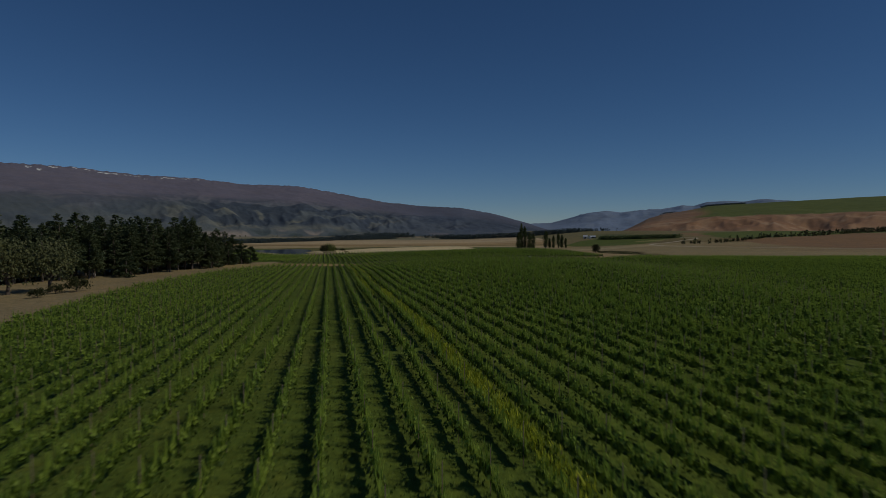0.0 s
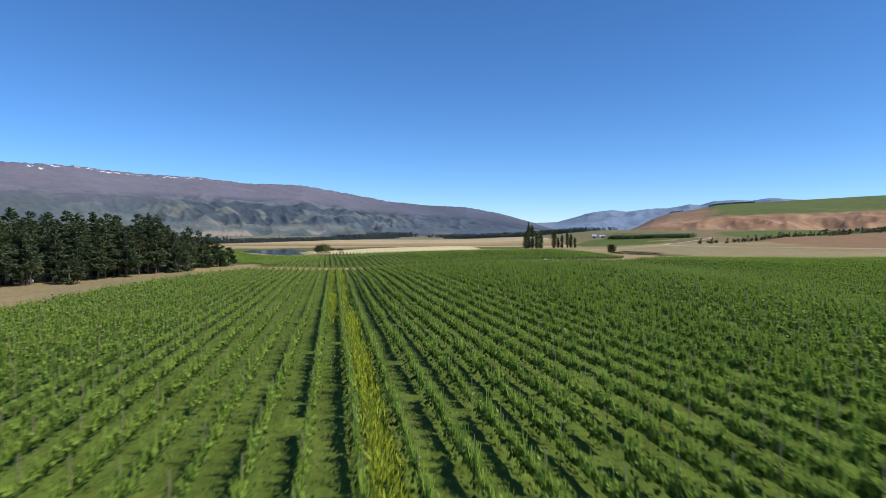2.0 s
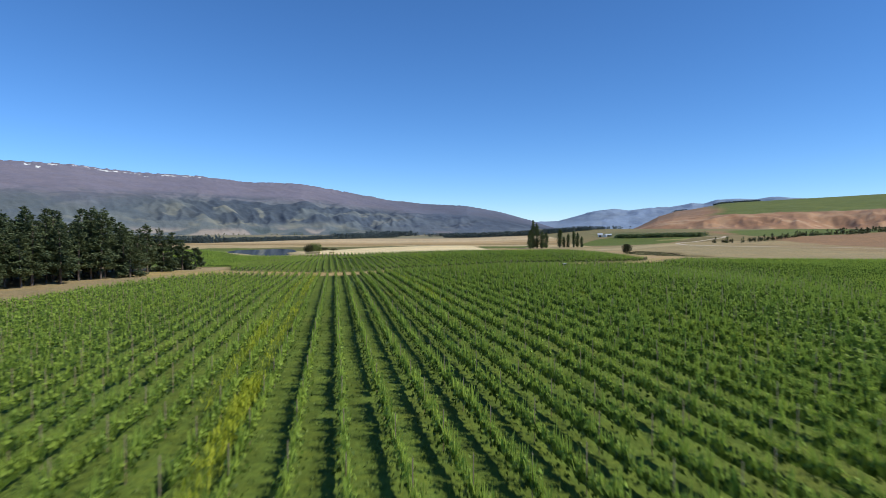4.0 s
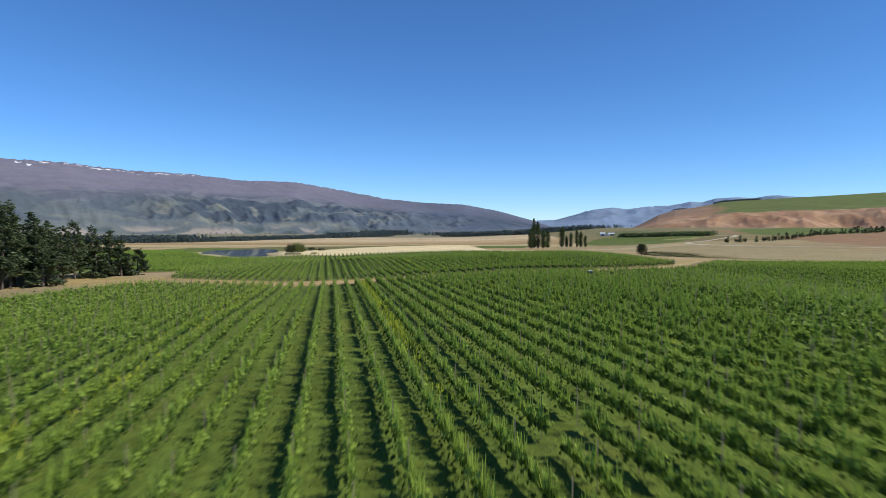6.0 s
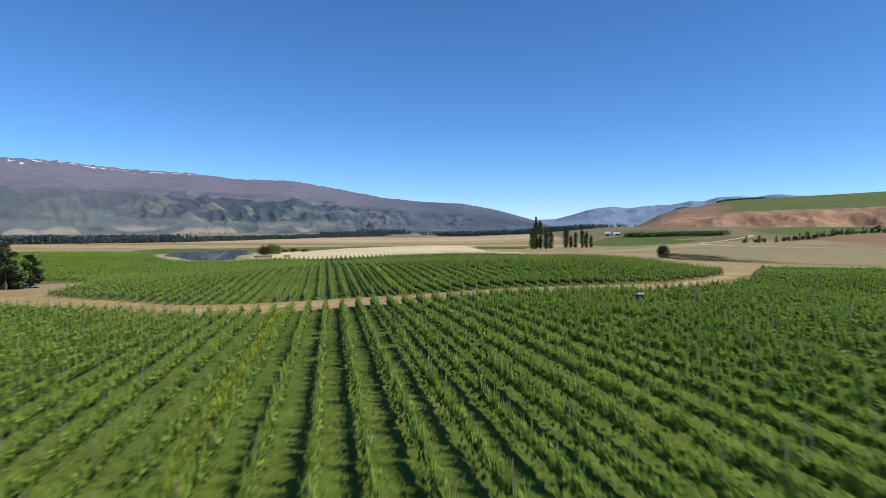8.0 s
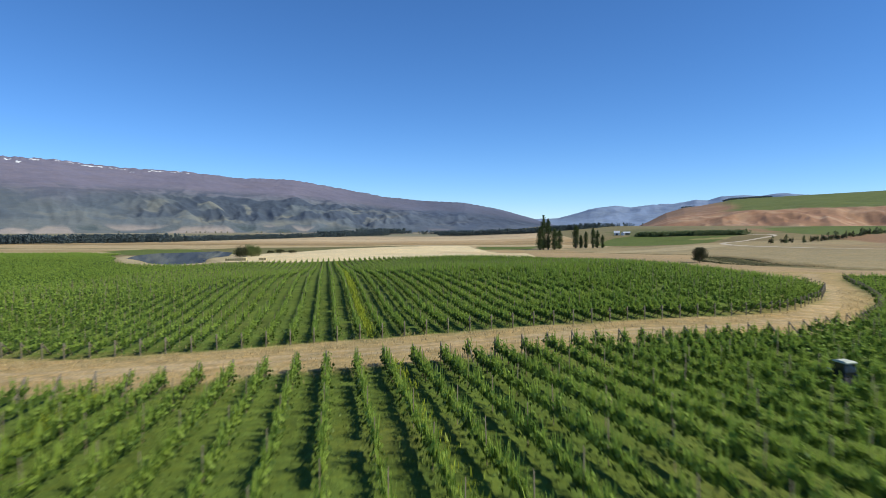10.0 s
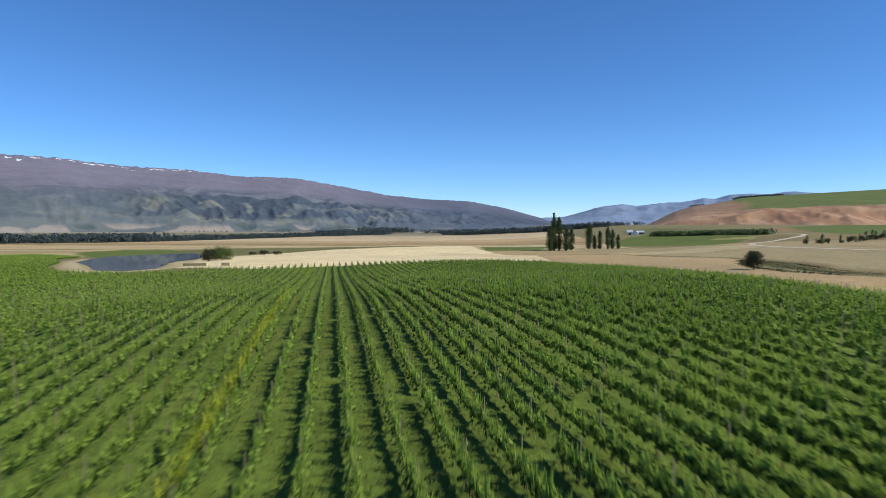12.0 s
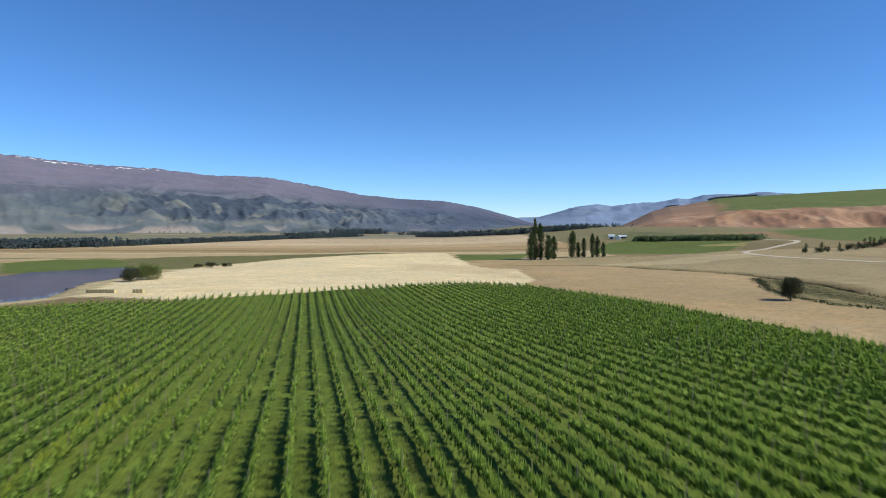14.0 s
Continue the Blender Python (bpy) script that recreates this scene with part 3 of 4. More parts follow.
def hill_color(A, Q, n, Z):
    c = np.empty(A.shape + (3,))
    c[:] = (0.37, 0.225, 0.14)
    w = 0.05 * (n - 0.5)
    lo = step(0.10, 0.03, Q + w)[..., None]
    c = c * (1 - lo) + np.array((0.45, 0.35, 0.235)) * lo
    r2 = ridged(A + Q * 30, Q * 1000, 0.35, 0.008, 41, 4)  # spurs that slant down the scarp
    m = (step(0.52, 0.36, r2) * step(0.02, 0.1, Q))[..., None]
    c = c * (1 - 0.3 * m) + np.array((0.21, 0.105, 0.07)) * 0.3 * m
    m = (step(0.6, 0.75, r2))[..., None]
    c = c * (1 - 0.3 * m) + np.array((0.5, 0.36, 0.24)) * 0.3 * m
    for q0, dq, thin in ((0.10, 0.003, 0.004), (0.2, -0.004, 0.003), (0.255, 0.002, 0.003)):  # pale terrace edges and stock tracks
        m = (step(thin * 2, thin, np.abs(Q - q0 - dq * (A - 22) - 0.03 * (n - 0.5))) * step(0.35, 0.6, r2 + 0.1))[..., None]
        c = c * (1 - 0.4 * m) + np.array((0.55, 0.42, 0.3)) * 0.4 * m
    g = (step(0.28, 0.33, Q + w * 2.5 + 0.03 * (r2 - 0.5)) * step(20.6, 22.6, A + 3 * (Q - 0.5) + 2 * (n - 0.5)))[..., None]
    c = c * (1 - g) + np.array((0.135, 0.165, 0.05)) * g
    b = (step(0.3, 0.5, Q) * (1 - step(19.5, 22.3, A)))[..., None]
    c = c * (1 - 0.7 * b) + np.array((0.24, 0.165, 0.12)) * 0.7 * b
    return c


polar("mountain_range", LEFT, 2300, 4500, left_profile, left_color, 470, 118, "long purple-brown tussock mountain with gullied green foothills, blue haze in its colours", M_MOUNTAIN)
polar("far_mountains", FAR, 3700, 4700, far_profile, far_color, 220, 40, "distant mountain range at the end of the valley, coloured blue for haze", M_MOUNTAIN)
polar("hill", HILL, 1250, 2900, hill_profile, hill_color, 280, 90, "reddish brown terrace scarp under a green hilltop pasture", M_HILL)


def ground_z(x, y):
    return float(land(np.array(x), np.array(y)))


# ---------------------------------------------------------------- trees
def pine_meshes(seed, height, spread, sprays=1.35, low=0.14, size=1.0):
    """A pine: trunk, and tiers of boughs carrying long flat sprays of needles."""
    rng = np.random.RandomState(seed)
    lean = rng.uniform(-0.02, 0.02, 2)
    spine = [(lean[0] * z * height + 0.15 * math.sin(z * 5 + seed), lean[1] * z * height, z * height) for z in (0, 0.2, 0.4, 0.6, 0.8, 0.97)]
    pieces = [tube(spine, [0.34, 0.29, 0.23, 0.16, 0.09, 0.02], 6)]
    P, D, S = [], [], []
    levels = int(height * 1.1)
    for k in range(levels):
        u = (k + rng.uniform(0, 0.6)) / levels
        z = height * (low + (1 - low) * u)
        reach = spread * (min(1, 0.62 + u * 2.4) * (1 - u) ** 0.62 + 0.05)
        for j in range(rng.randint(4, 7)):
            if u < 0.1 and rng.rand() < 0.4:
                continue
            w = rng.uniform(0, 6.283)
            L = reach * rng.uniform(0.6, 1.2)
            rise = rng.uniform(-0.22, 0.12) + 0.45 * u ** 2
            foot = z + rng.uniform(-0.6, 0.6)
            tip = np.array([math.cos(w) * L, math.sin(w) * L, foot + L * rise])
            root = np.array([0, 0, foot])
            if L > 2.0 and rng.rand() < 0.3:
                pieces.append(tube([tuple(root), tuple(tip)], [0.05, 0.015], 3))
            n = max(3, int((4 + L * 4.0) * sprays))
            t = rng.uniform(0.3, 1.0, n)[:, None] ** 0.8
            P.append(root * (1 - t) + tip * t + rng.normal(size=(n, 3)) * np.array([0.24, 0.24, 0.2]) * (0.4 + 0.3 * L))
            D.append((tip - root) / max(L, 0.1) + rng.normal(size=(n, 3)) * np.array([0.55, 0.55, 0.3]))
            S.append(rng.uniform(0.5, 1.15, n) * (0.6 + 0.12 * L) * size)
    for k in range(10):  # the leading shoot
        P.append(np.array([[0, 0, height * (0.92 + 0.006 * k)]]))
        D.append(rng.normal(size=(1, 3)) * 0.4 + np.array([[0, 0, 1.0]]))
        S.append(np.array([0.7 - 0.03 * k]))
    P, D, S = np.vstack(P), np.vstack(D), np.concatenate(S)[:, None]
    D /= np.linalg.norm(D, axis=1)[:, None]
    side = np.cross(D, rng.normal(size=D.shape) * 0.5 + np.array([0, 0, 1.0]))
    side /= np.linalg.norm(side, axis=1)[:, None]
    up = np.cross(side, D)
    a, b = D * S * 0.75, side * S * 0.30
    v = np.stack([P - a, P + b + up * S * 0.12, P + a - up * S * 0.1, P - b + up * S * 0.12], 1).reshape(-1, 3)
    return simple_mesh("trunk", pieces, [M_BARK], True), mesh_np("crown", v, np.arange(len(v)).reshape(-1, 4), [M_PINE])


def clump_tree_meshes(seed, height, spread, mat, leaf=0.35, count=1600, low=0.15, upright=False, limbs=7, droop=-0.15):
    """A broad tree or bush: forked limbs, and leaves gathered in uneven clumps at their ends."""
    rng = np.random.RandomState(seed)
    trunk_top = height * (0.25 if not upright else 0.8)
    pieces = [tube([(0, 0, -0.2), (0.03 * height * rng.uniform(-1, 1), 0, trunk_top * 0.5), (0, 0.02 * height, trunk_top)], [0.05 * height ** 0.9, 0.04 * height ** 0.9, 0.02 * height ** 0.9], 7)]
    cs = []
    for k in range(limbs * 4):
        if upright:
            u = rng.uniform(0.0, 1.0)
            z = height * (low + (1 - low) * u)
            rad = spread * (0.35 + 0.65 * math.sin(math.pi * min(1, u * 0.85 + 0.12)) ** 0.8) * (1 if u < 0.85 else 0.6)
            w = rng.uniform(0, 6.283)
            c = np.array([math.cos(w) * rad * rng.uniform(0.2, 0.75), math.sin(w) * rad * rng.uniform(0.2, 0.75), z])
            sp = np.array([rad * 0.4, rad * 0.4, height * 0.07])
            start = (0, 0, max(0.2, z - height * 0.2))
        else:
            w = rng.uniform(0, 6.283)
            el = rng.uniform(droop, 1.25 if droop < -0.5 else 1.0)
            rr = rng.uniform(0.45, 0.9)
            c = np.array([math.cos(w) * spread * rr * math.cos(el), math.sin(w) * spread * rr * math.cos(el), height * (low + 0.35) + math.sin(el) * height * 0.5 * rr])
            sp = np.array([spread, spread, height * 0.6]) * rng.uniform(0.13, 0.22)
            start = (0, 0, trunk_top * rng.uniform(0.5, 1))
        c[2] = min(c[2], height * 0.96)
        if k < limbs:
            pieces.append(tube([start, tuple((np.array(start) + c) / 2 + np.array([0, 0, 0.04 * height])), tuple(c)], [0.018 * height ** 0.9, 0.012 * height ** 0.9, 0.004 * height], 4))
        n = count // (limbs * 4)
        cs.append(c + np.clip(rng.normal(size=(n, 3)), -2, 2) * sp)
    p = np.vstack(cs)
    p = p[(p[:, 2] > 0.05 * height) & (p[:, 2] < height * 1.03)]
    v, f = leaf_quads(rng, p, leaf)
    return simple_mesh("trunk", pieces, [M_BARK], True), mesh_np("crown", v, f, [mat])


def tree(name, meshes, label, category, x, y, turn=0.0, scale=(1, 1, 1), group=""):
    ob = thing(name, label, category, (x, y, ground_z(x, y) - 0.05), turn, group)
    ob.scale = scale
    part("trunk", meshes[0], ob)
    part("crown", meshes[1], ob)
    return ob


# pine plantation along the lower edge of the vines
rt = random.Random(11)
pines = [pine_meshes(sd, hh, ww * 0.88, 1.9, low=0.15, size=0.78) for sd, hh, ww in ((1, 18.5, 5.4), (2, 20, 5.8), (3, 17, 5.4), (4, 21, 5.4), (5, 16, 5.2))]
back_pines = [pine_meshes(sd, hh, 5.0, 0.55, size=1.5) for sd, hh in ((6, 20), (7, 22), (8, 18))]
edge_line = [(-141, 158), (-132, 190), (-128, 210), (-123, 225), (-118, 240), (-116, 255), (-115, 275), (-117, 297)]
spots = []
for row in range(6):
    y = 150.0
    while y < 300 - row * 2:
        x = np.interp(y, [p[1] for p in edge_line], [p[0] for p in edge_line]) - row * 6.5
        spots.append((x + rt.uniform(-2.4, 2.4), y + rt.uniform(-2, 2), row))
        y += rt.uniform(3.4, 5.4) + row * 0.8
for x, y, row in spots:
    m = pines[rt.randrange(5)] if row < 2 else back_pines[rt.randrange(3)]
    s = rt.uniform(0.8, 1.04) * (0.94 if y > 270 else 1.0)
    tree("pine_tree", m, "tall dark green pine with bare lower trunk in a plantation", "tree", x, y, rt.uniform(0, 360), (s, s, s * rt.uniform(0.92, 1.1)), "pine plantation")
small = [pine_meshes(31, 9, 4.2, 4.0, low=0.03, size=0.75), pine_meshes(32, 11, 4.6, 4.0, low=0.04, size=0.75)]
for x, y, k, s in ((-119.5, 214, 0, 1.0), (-110, 264, 1, 1.0), (-114, 293, 1, 1.0), (-110, 300, 1, 1.0), (-107, 304, 0, 0.95), (-116, 304, 1, 1.25)):
    tree("pine_tree", small[k], "small bushy pine at the open edge of the plantation", "tree", x, y, rt.uniform(0, 360), (s, s, s), "pine plantation")
olive = clump_tree_meshes(41, 11, 5.2, M_OLIVE, 0.42, 2600, 0.05, limbs=9)
for x, y, s in ((-107, 155.5, 1.15), (-114, 150, 1.2), (-116, 137, 1.15), (-107, 131, 0.8)):
    tree("broadleaf_tree", olive, "grey-green broadleaf tree in front of dark pines", "tree", x, y, rt.uniform(0, 360), (s, s, s * 1.3))
shrub = clump_tree_meshes(42, 4, 2.6, M_BUSH, 0.3, 1100, 0.0)
for x, y, s in ((-99.8, 155.3, 1.15), (-102.5, 151, 0.75), (-100, 141, 0.7)):
    tree("shrub", shrub, "low dark shrub on the dry field edge", "shrub", x, y, rt.uniform(0, 360), (s, s, s))

# Lombardy poplars
pop = [clump_tree_meshes(50 + k, 20, 2.3, M_POPLAR, 0.55, 2800, 0.0, True, 14) for k in range(3)]
for k, (x, y, hgt, wid) in enumerate(((60.5, 733, 19.5, 1.15), (63.5, 736, 29, 1.0), (68, 738, 26, 1.0), (72.6, 733, 18, 1.15), (78, 742, 16.5, 1.1), (95, 760, 20, 1.15),
                                      (100, 762, 12, 0.7), (105, 765, 14.5, 0.8), (110, 758, 18, 0.75), (115, 764, 16, 0.85), (119.6, 764, 11.5, 0.7))):
    tree("poplar_tree", pop[k % 3], "tall narrow dark green Lombardy poplar on dry pasture", "tree", x, y, k * 77, (wid * 1.08, wid * 1.08, hgt / 20), "poplar row")

# single trees round the pond and the gully
tree("round_tree", clump_tree_meshes(61, 6.0, 2.9, M_BUSH, 0.26, 5200, 0.2, limbs=16, droop=-0.7), "dark round bushy tree on bare brown ground", "tree", 91.8, 449.5)
will = clump_tree_meshes(62, 7.5, 5.0, M_BUSH, 0.4, 3200, 0.06, limbs=12, droop=-0.8)
tree("willow_tree", will, "dark green willow on the pond bank", "tree", -121.5, 524, 20, (0.74, 0.84, 0.86), "pond trees")
tree("willow_tree", clump_tree_meshes(63, 8, 5.2, M_WILLOW, 0.4, 3600, 0.06, limbs=12, droop=-0.8), "yellowish green willow spreading to the ground by the pond", "tree", -119.0, 533, 140, (0.95, 0.95, 0.9), "pond trees")
for x, y, s in ((-140, 655, 1.0), (-133, 660, 0.8), (-147, 652, 0.7)):
    tree("shrub", shrub, "olive shrub on the green field edge", "shrub", x, y, x * 7, (s * 1.6, s * 1.6, s))
bank = [clump_tree_meshes(64, 7, 2.4, M_BUSH, 0.45, 560, 0.0), clump_tree_meshes(65, 9, 1.8, M_POPLAR, 0.45, 520, 0.0, True)]
for k in range(84):
    x = 241 + k * 2.7 + rt.uniform(-1.5, 1.5)
    y = np.interp(x, [240, 254, 290, 316, 358, 440, 480], [708, 712, 738, 760, 792, 882, 894]) + rt.uniform(-5, 5)
    if k in (2, 3, 10, 11, 12, 16, 17, 25):
        continue
    s = rt.uniform(0.35, 0.85)
    tree("hedgerow_tree", bank[k % 2], "dark small tree in a hedgerow on the pasture", "tree", x, y, k * 50, (s * 1.2, s * 1.2, s), "hedgerow")


# ---------------------------------------------------------------- woods and scrub too far off or too many to count
def tree_belt(name, line, count, height, mat, label, seed, wide=12.0, low_poly=18):
    """A far belt of trees, each a handful of leaf clumps round a stem."""
    rng = np.random.RandomState(seed)
    pts = np.array(line, float)
    seg = np.concatenate([[0], np.cumsum(np.linalg.norm(np.diff(pts, axis=0), axis=1))])
    d = rng.uniform(0, seg[-1], count)
    x = np.interp(d, seg, pts[:, 0]) + rng.normal(size=count) * wide * 0.4
    y = np.interp(d, seg, pts[:, 1]) + rng.normal(size=count) * wide * 0.4
    h = height * rng.uniform(0.55, 1.2, count)
    u = rng.uniform(0.05, 1, (count, low_poly))
    r = (1 - 0.6 * u) * h[:, None] * 0.25
    c = np.stack([x[:, None] + rng.normal(size=u.shape) * r, y[:, None] + rng.normal(size=u.shape) * r, land(x, y)[:, None] + u * h[:, None]], -1).reshape(-1, 3)
    v, f = leaf_quads(rng, c, np.repeat(h * 0.27, low_poly))
    return tagged(new(name, mesh_np(name, v, f, [mat])), label, "trees", kind="stuff")


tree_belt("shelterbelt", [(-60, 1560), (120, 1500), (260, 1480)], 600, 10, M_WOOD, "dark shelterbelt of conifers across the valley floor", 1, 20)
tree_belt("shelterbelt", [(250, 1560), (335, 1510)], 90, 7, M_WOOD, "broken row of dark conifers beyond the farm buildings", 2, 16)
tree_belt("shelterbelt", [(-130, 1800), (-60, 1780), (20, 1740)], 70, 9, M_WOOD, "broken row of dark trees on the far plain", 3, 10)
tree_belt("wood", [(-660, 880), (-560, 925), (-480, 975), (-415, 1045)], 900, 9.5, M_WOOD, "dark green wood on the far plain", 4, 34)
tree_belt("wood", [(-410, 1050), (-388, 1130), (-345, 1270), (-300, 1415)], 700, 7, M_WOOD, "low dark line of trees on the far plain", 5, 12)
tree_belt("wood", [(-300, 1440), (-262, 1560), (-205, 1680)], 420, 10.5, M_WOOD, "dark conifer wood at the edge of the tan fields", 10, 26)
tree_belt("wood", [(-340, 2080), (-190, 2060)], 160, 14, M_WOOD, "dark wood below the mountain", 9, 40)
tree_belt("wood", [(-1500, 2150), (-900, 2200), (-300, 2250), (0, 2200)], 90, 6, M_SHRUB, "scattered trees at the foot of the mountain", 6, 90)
tree_belt("hedge", [(203, 960), (238, 922), (285, 858)], 900, 4.6, M_HEDGE, "tall soft green shelter hedge behind the paddock", 7, 8)
tree_belt("hedge", [(480, 895), (760, 1130), (1000, 1350)], 260, 7, M_BUSH, "dark hedgerow along the green paddock", 8, 14)


def scatter(poly_line, count, wide, size, tall, mat, name, label, seed, category="scrub"):
    rng = np.random.RandomState(seed)
    pts = np.array(poly_line, float)
    seg = np.concatenate([[0], np.cumsum(np.linalg.norm(np.diff(pts, axis=0), axis=1))])
    d = rng.uniform(0, seg[-1], count)
    x = np.interp(d, seg, pts[:, 0]) + rng.normal(size=count) * wide
    y = np.interp(d, seg, pts[:, 1]) + rng.normal(size=count) * wide
    c = np.stack([x, y, land(x, y) + rng.uniform(0, tall, count)], 1)
    v, f = leaf_quads(rng, c, size)
    return tagged(new(name, mesh_np(name, v, f, [mat])), label, category, kind="stuff")


scatter(GULLY[1:], 3400, 1.3, 0.5, 0.5, M_BUSH, "gully_scrub", "low dark scrub along the dry gully", 3)
scatter([(128, 525), (119, 490), (115, 460), (117, 438)], 6500, 5.2, 0.24, 0.16, M_SHRUB, "gully_scrub", "patchy olive green scrub on the gully bank", 4)
scatter([(124, 533), (101, 479), (96, 457), (98, 440), (108, 428)], 900, 1.0, 0.45, 0.4, M_BUSH, "gully_scrub", "broken line of brown scrub on the lower gully bank", 5)

# ---------------------------------------------------------------- vines
def row_frame(key):
    ang, phase, poly = ROWS[key]
    return np.array([-math.sin(ang), math.cos(ang)]), np.array([math.cos(ang), math.sin(ang)]), phase, poly


def row_spans(key):
    """For every row of a block: its number and the stretches (from, to) that lie inside the block."""
    d, n, phase, poly = row_frame(key)
    P = np.array(poly, float)
    us, ws = P @ n, P @ d
    out = []
    for k in range(math.ceil((us.min() - phase) / S_ROW), math.floor((us.max() - phase) / S_ROW) + 1):
        u = phase + k * S_ROW
        hits = []
        for i in range(len(P)):
            a, b = i, (i + 1) % len(P)
            if (us[a] > u) != (us[b] > u):
                hits.append(ws[a] + (ws[b] - ws[a]) * (u - us[a]) / (us[b] - us[a]))
        hits.sort()
        for w0, w1 in zip(hits[::2], hits[1::2]):
            if w1 - w0 > 6:
                out.append((u, max(w0, -80), w1))
    return out


def vine_shoots(seed, n_shoots, n_leaves, width, size, length=1.5, n_core=3):
    """One vine on its trellis, along local y: a leafy mound, highest over the stem, with upright shoots standing out of its top."""
    rng = np.random.RandomState(seed)
    crest = rng.uniform(0.4, 0.68)  # how far the head rises over the thin ends
    off = rng.uniform(-0.12, 0.12)

    def top(y):
        return 0.93 + crest * np.exp(-((y - off) / 0.36) ** 2)

    y = rng.uniform(-0.5, 0.5, n_shoots) * length
    x = rng.normal(size=n_shoots) * 0.06
    z0, z1 = rng.uniform(0.55, 0.85, n_shoots), top(y) + rng.uniform(0.0, 0.55, n_shoots) ** 1.2
    w = rng.normal(size=(n_shoots, 3)) * np.array([0.5, 1.0, 0.1])
    w = w / np.linalg.norm(w, axis=1)[:, None] * width * rng.uniform(0.7, 1.3, (n_shoots, 1)) / 2
    p0 = np.stack([x, y, z0], 1)
    p1 = np.stack([x + rng.normal(size=n_shoots) * 0.1, y + rng.normal(size=n_shoots) * 0.12, z1], 1)
    v = np.stack([p0 - w, p0 + w, p1 + w * 0.45, p1 - w * 0.45], 1).reshape(-1, 3)
    ly = rng.uniform(-0.52, 0.52, n_leaves) * length
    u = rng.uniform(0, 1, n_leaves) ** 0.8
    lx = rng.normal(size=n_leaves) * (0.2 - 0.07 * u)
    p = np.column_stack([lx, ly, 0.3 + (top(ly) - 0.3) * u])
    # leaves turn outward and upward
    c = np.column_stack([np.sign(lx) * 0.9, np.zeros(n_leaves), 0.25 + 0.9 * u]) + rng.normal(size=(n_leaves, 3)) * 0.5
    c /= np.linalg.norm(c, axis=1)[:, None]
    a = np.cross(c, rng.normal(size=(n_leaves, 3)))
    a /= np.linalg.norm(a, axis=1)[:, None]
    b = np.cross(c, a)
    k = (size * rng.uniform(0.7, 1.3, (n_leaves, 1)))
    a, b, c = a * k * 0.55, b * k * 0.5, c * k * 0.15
    # the dense inner foliage along the wires, ragged at top and bottom, as sheets added to deepen the row's shadow
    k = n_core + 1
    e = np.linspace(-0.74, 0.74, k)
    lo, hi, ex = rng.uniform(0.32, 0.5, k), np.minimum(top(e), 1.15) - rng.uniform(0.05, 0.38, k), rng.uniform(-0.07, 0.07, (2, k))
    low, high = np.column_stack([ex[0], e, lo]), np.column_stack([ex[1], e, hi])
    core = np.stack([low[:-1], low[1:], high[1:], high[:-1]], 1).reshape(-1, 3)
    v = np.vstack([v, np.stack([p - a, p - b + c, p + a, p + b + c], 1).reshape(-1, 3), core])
    # shoots and upper leaves get the sunlit colour, lower leaves the dark one
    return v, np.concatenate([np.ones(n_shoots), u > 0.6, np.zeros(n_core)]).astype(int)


vine_spots = []  # x, y, row turn, block, row u, w
end_posts, line_posts = [], []
rv = np.random.RandomState(5)
for key in "ab":
    d, n, phase, poly = row_frame(key)
    ang = ROWS[key][0]
    for u, w0, w1 in row_spans(key):
        w = np.arange(w0 + 0.9, w1 + 0.2, 1.5)
        w = w + rv.uniform(-0.12, 0.12, len(w))
        keep = rv.rand(len(w)) > 0.03
        p = u * n + w[keep, None] * d
        vine_spots.append(np.column_stack([p, np.full(len(p), ang), np.full(len(p), u), w[keep]]))
        for w_end, sgn in ((w0, 1), (w1, -1)):
            q = u * n + w_end * d
            end_posts.append((q[0], q[1], math.degrees(ang) + (0 if sgn > 0 else 180)))
        lp = np.arange(w0 + rv.uniform(3.5, 9.0), w1 - 3, 6.0)
        lq = u * n + lp[:, None] * d
        line_posts += [(a, b) for a, b in lq]
V = np.vstack(vine_spots)
V = V[(V[:, 1] > -14)]
vz = land(V[:, 0], V[:, 1])
track_d = near_line(TRACK, V[:, 0], V[:, 1])
single = (np.abs(V[:, 0] - 3) < 24) & (track_d < 14.5)
idx = np.flatnonzero(single)
idx = idx[np.argsort(track_d[idx])][:300]
single[:] = False
single[idx] = True

vine_templates = []
for k in range(6):
    stem = [tube([(0.02, 0, -0.1), (0.03 * math.sin(k), 0.03, 0.4), (0, 0, 0.7)], [0.045, 0.035, 0.03], 5), tube([(0, -0.6, 0.72), (0, 0, 0.7), (0, 0.6, 0.73)], [0.015, 0.025, 0.015], 4)]
    v, lit_top = vine_shoots(100 + k, 16, 70, 0.1, 0.22)
    vine_templates.append((simple_mesh("stem", stem, [M_STEM]), mesh_np("foliage", v, np.arange(len(v)).reshape(-1, 4), [M_VINE, M_TIP], lit_top)))
for i in idx:
    m = vine_templates[i % 6]
    ob = thing("grapevine", "green leafy grapevine trained upright in its row", "grapevine", (V[i, 0], V[i, 1], vz[i]), math.degrees(V[i, 2]) + 180 * (i % 2), "vines by the track")
    part("stem", m[0], ob)
    part("foliage", m[1], ob)


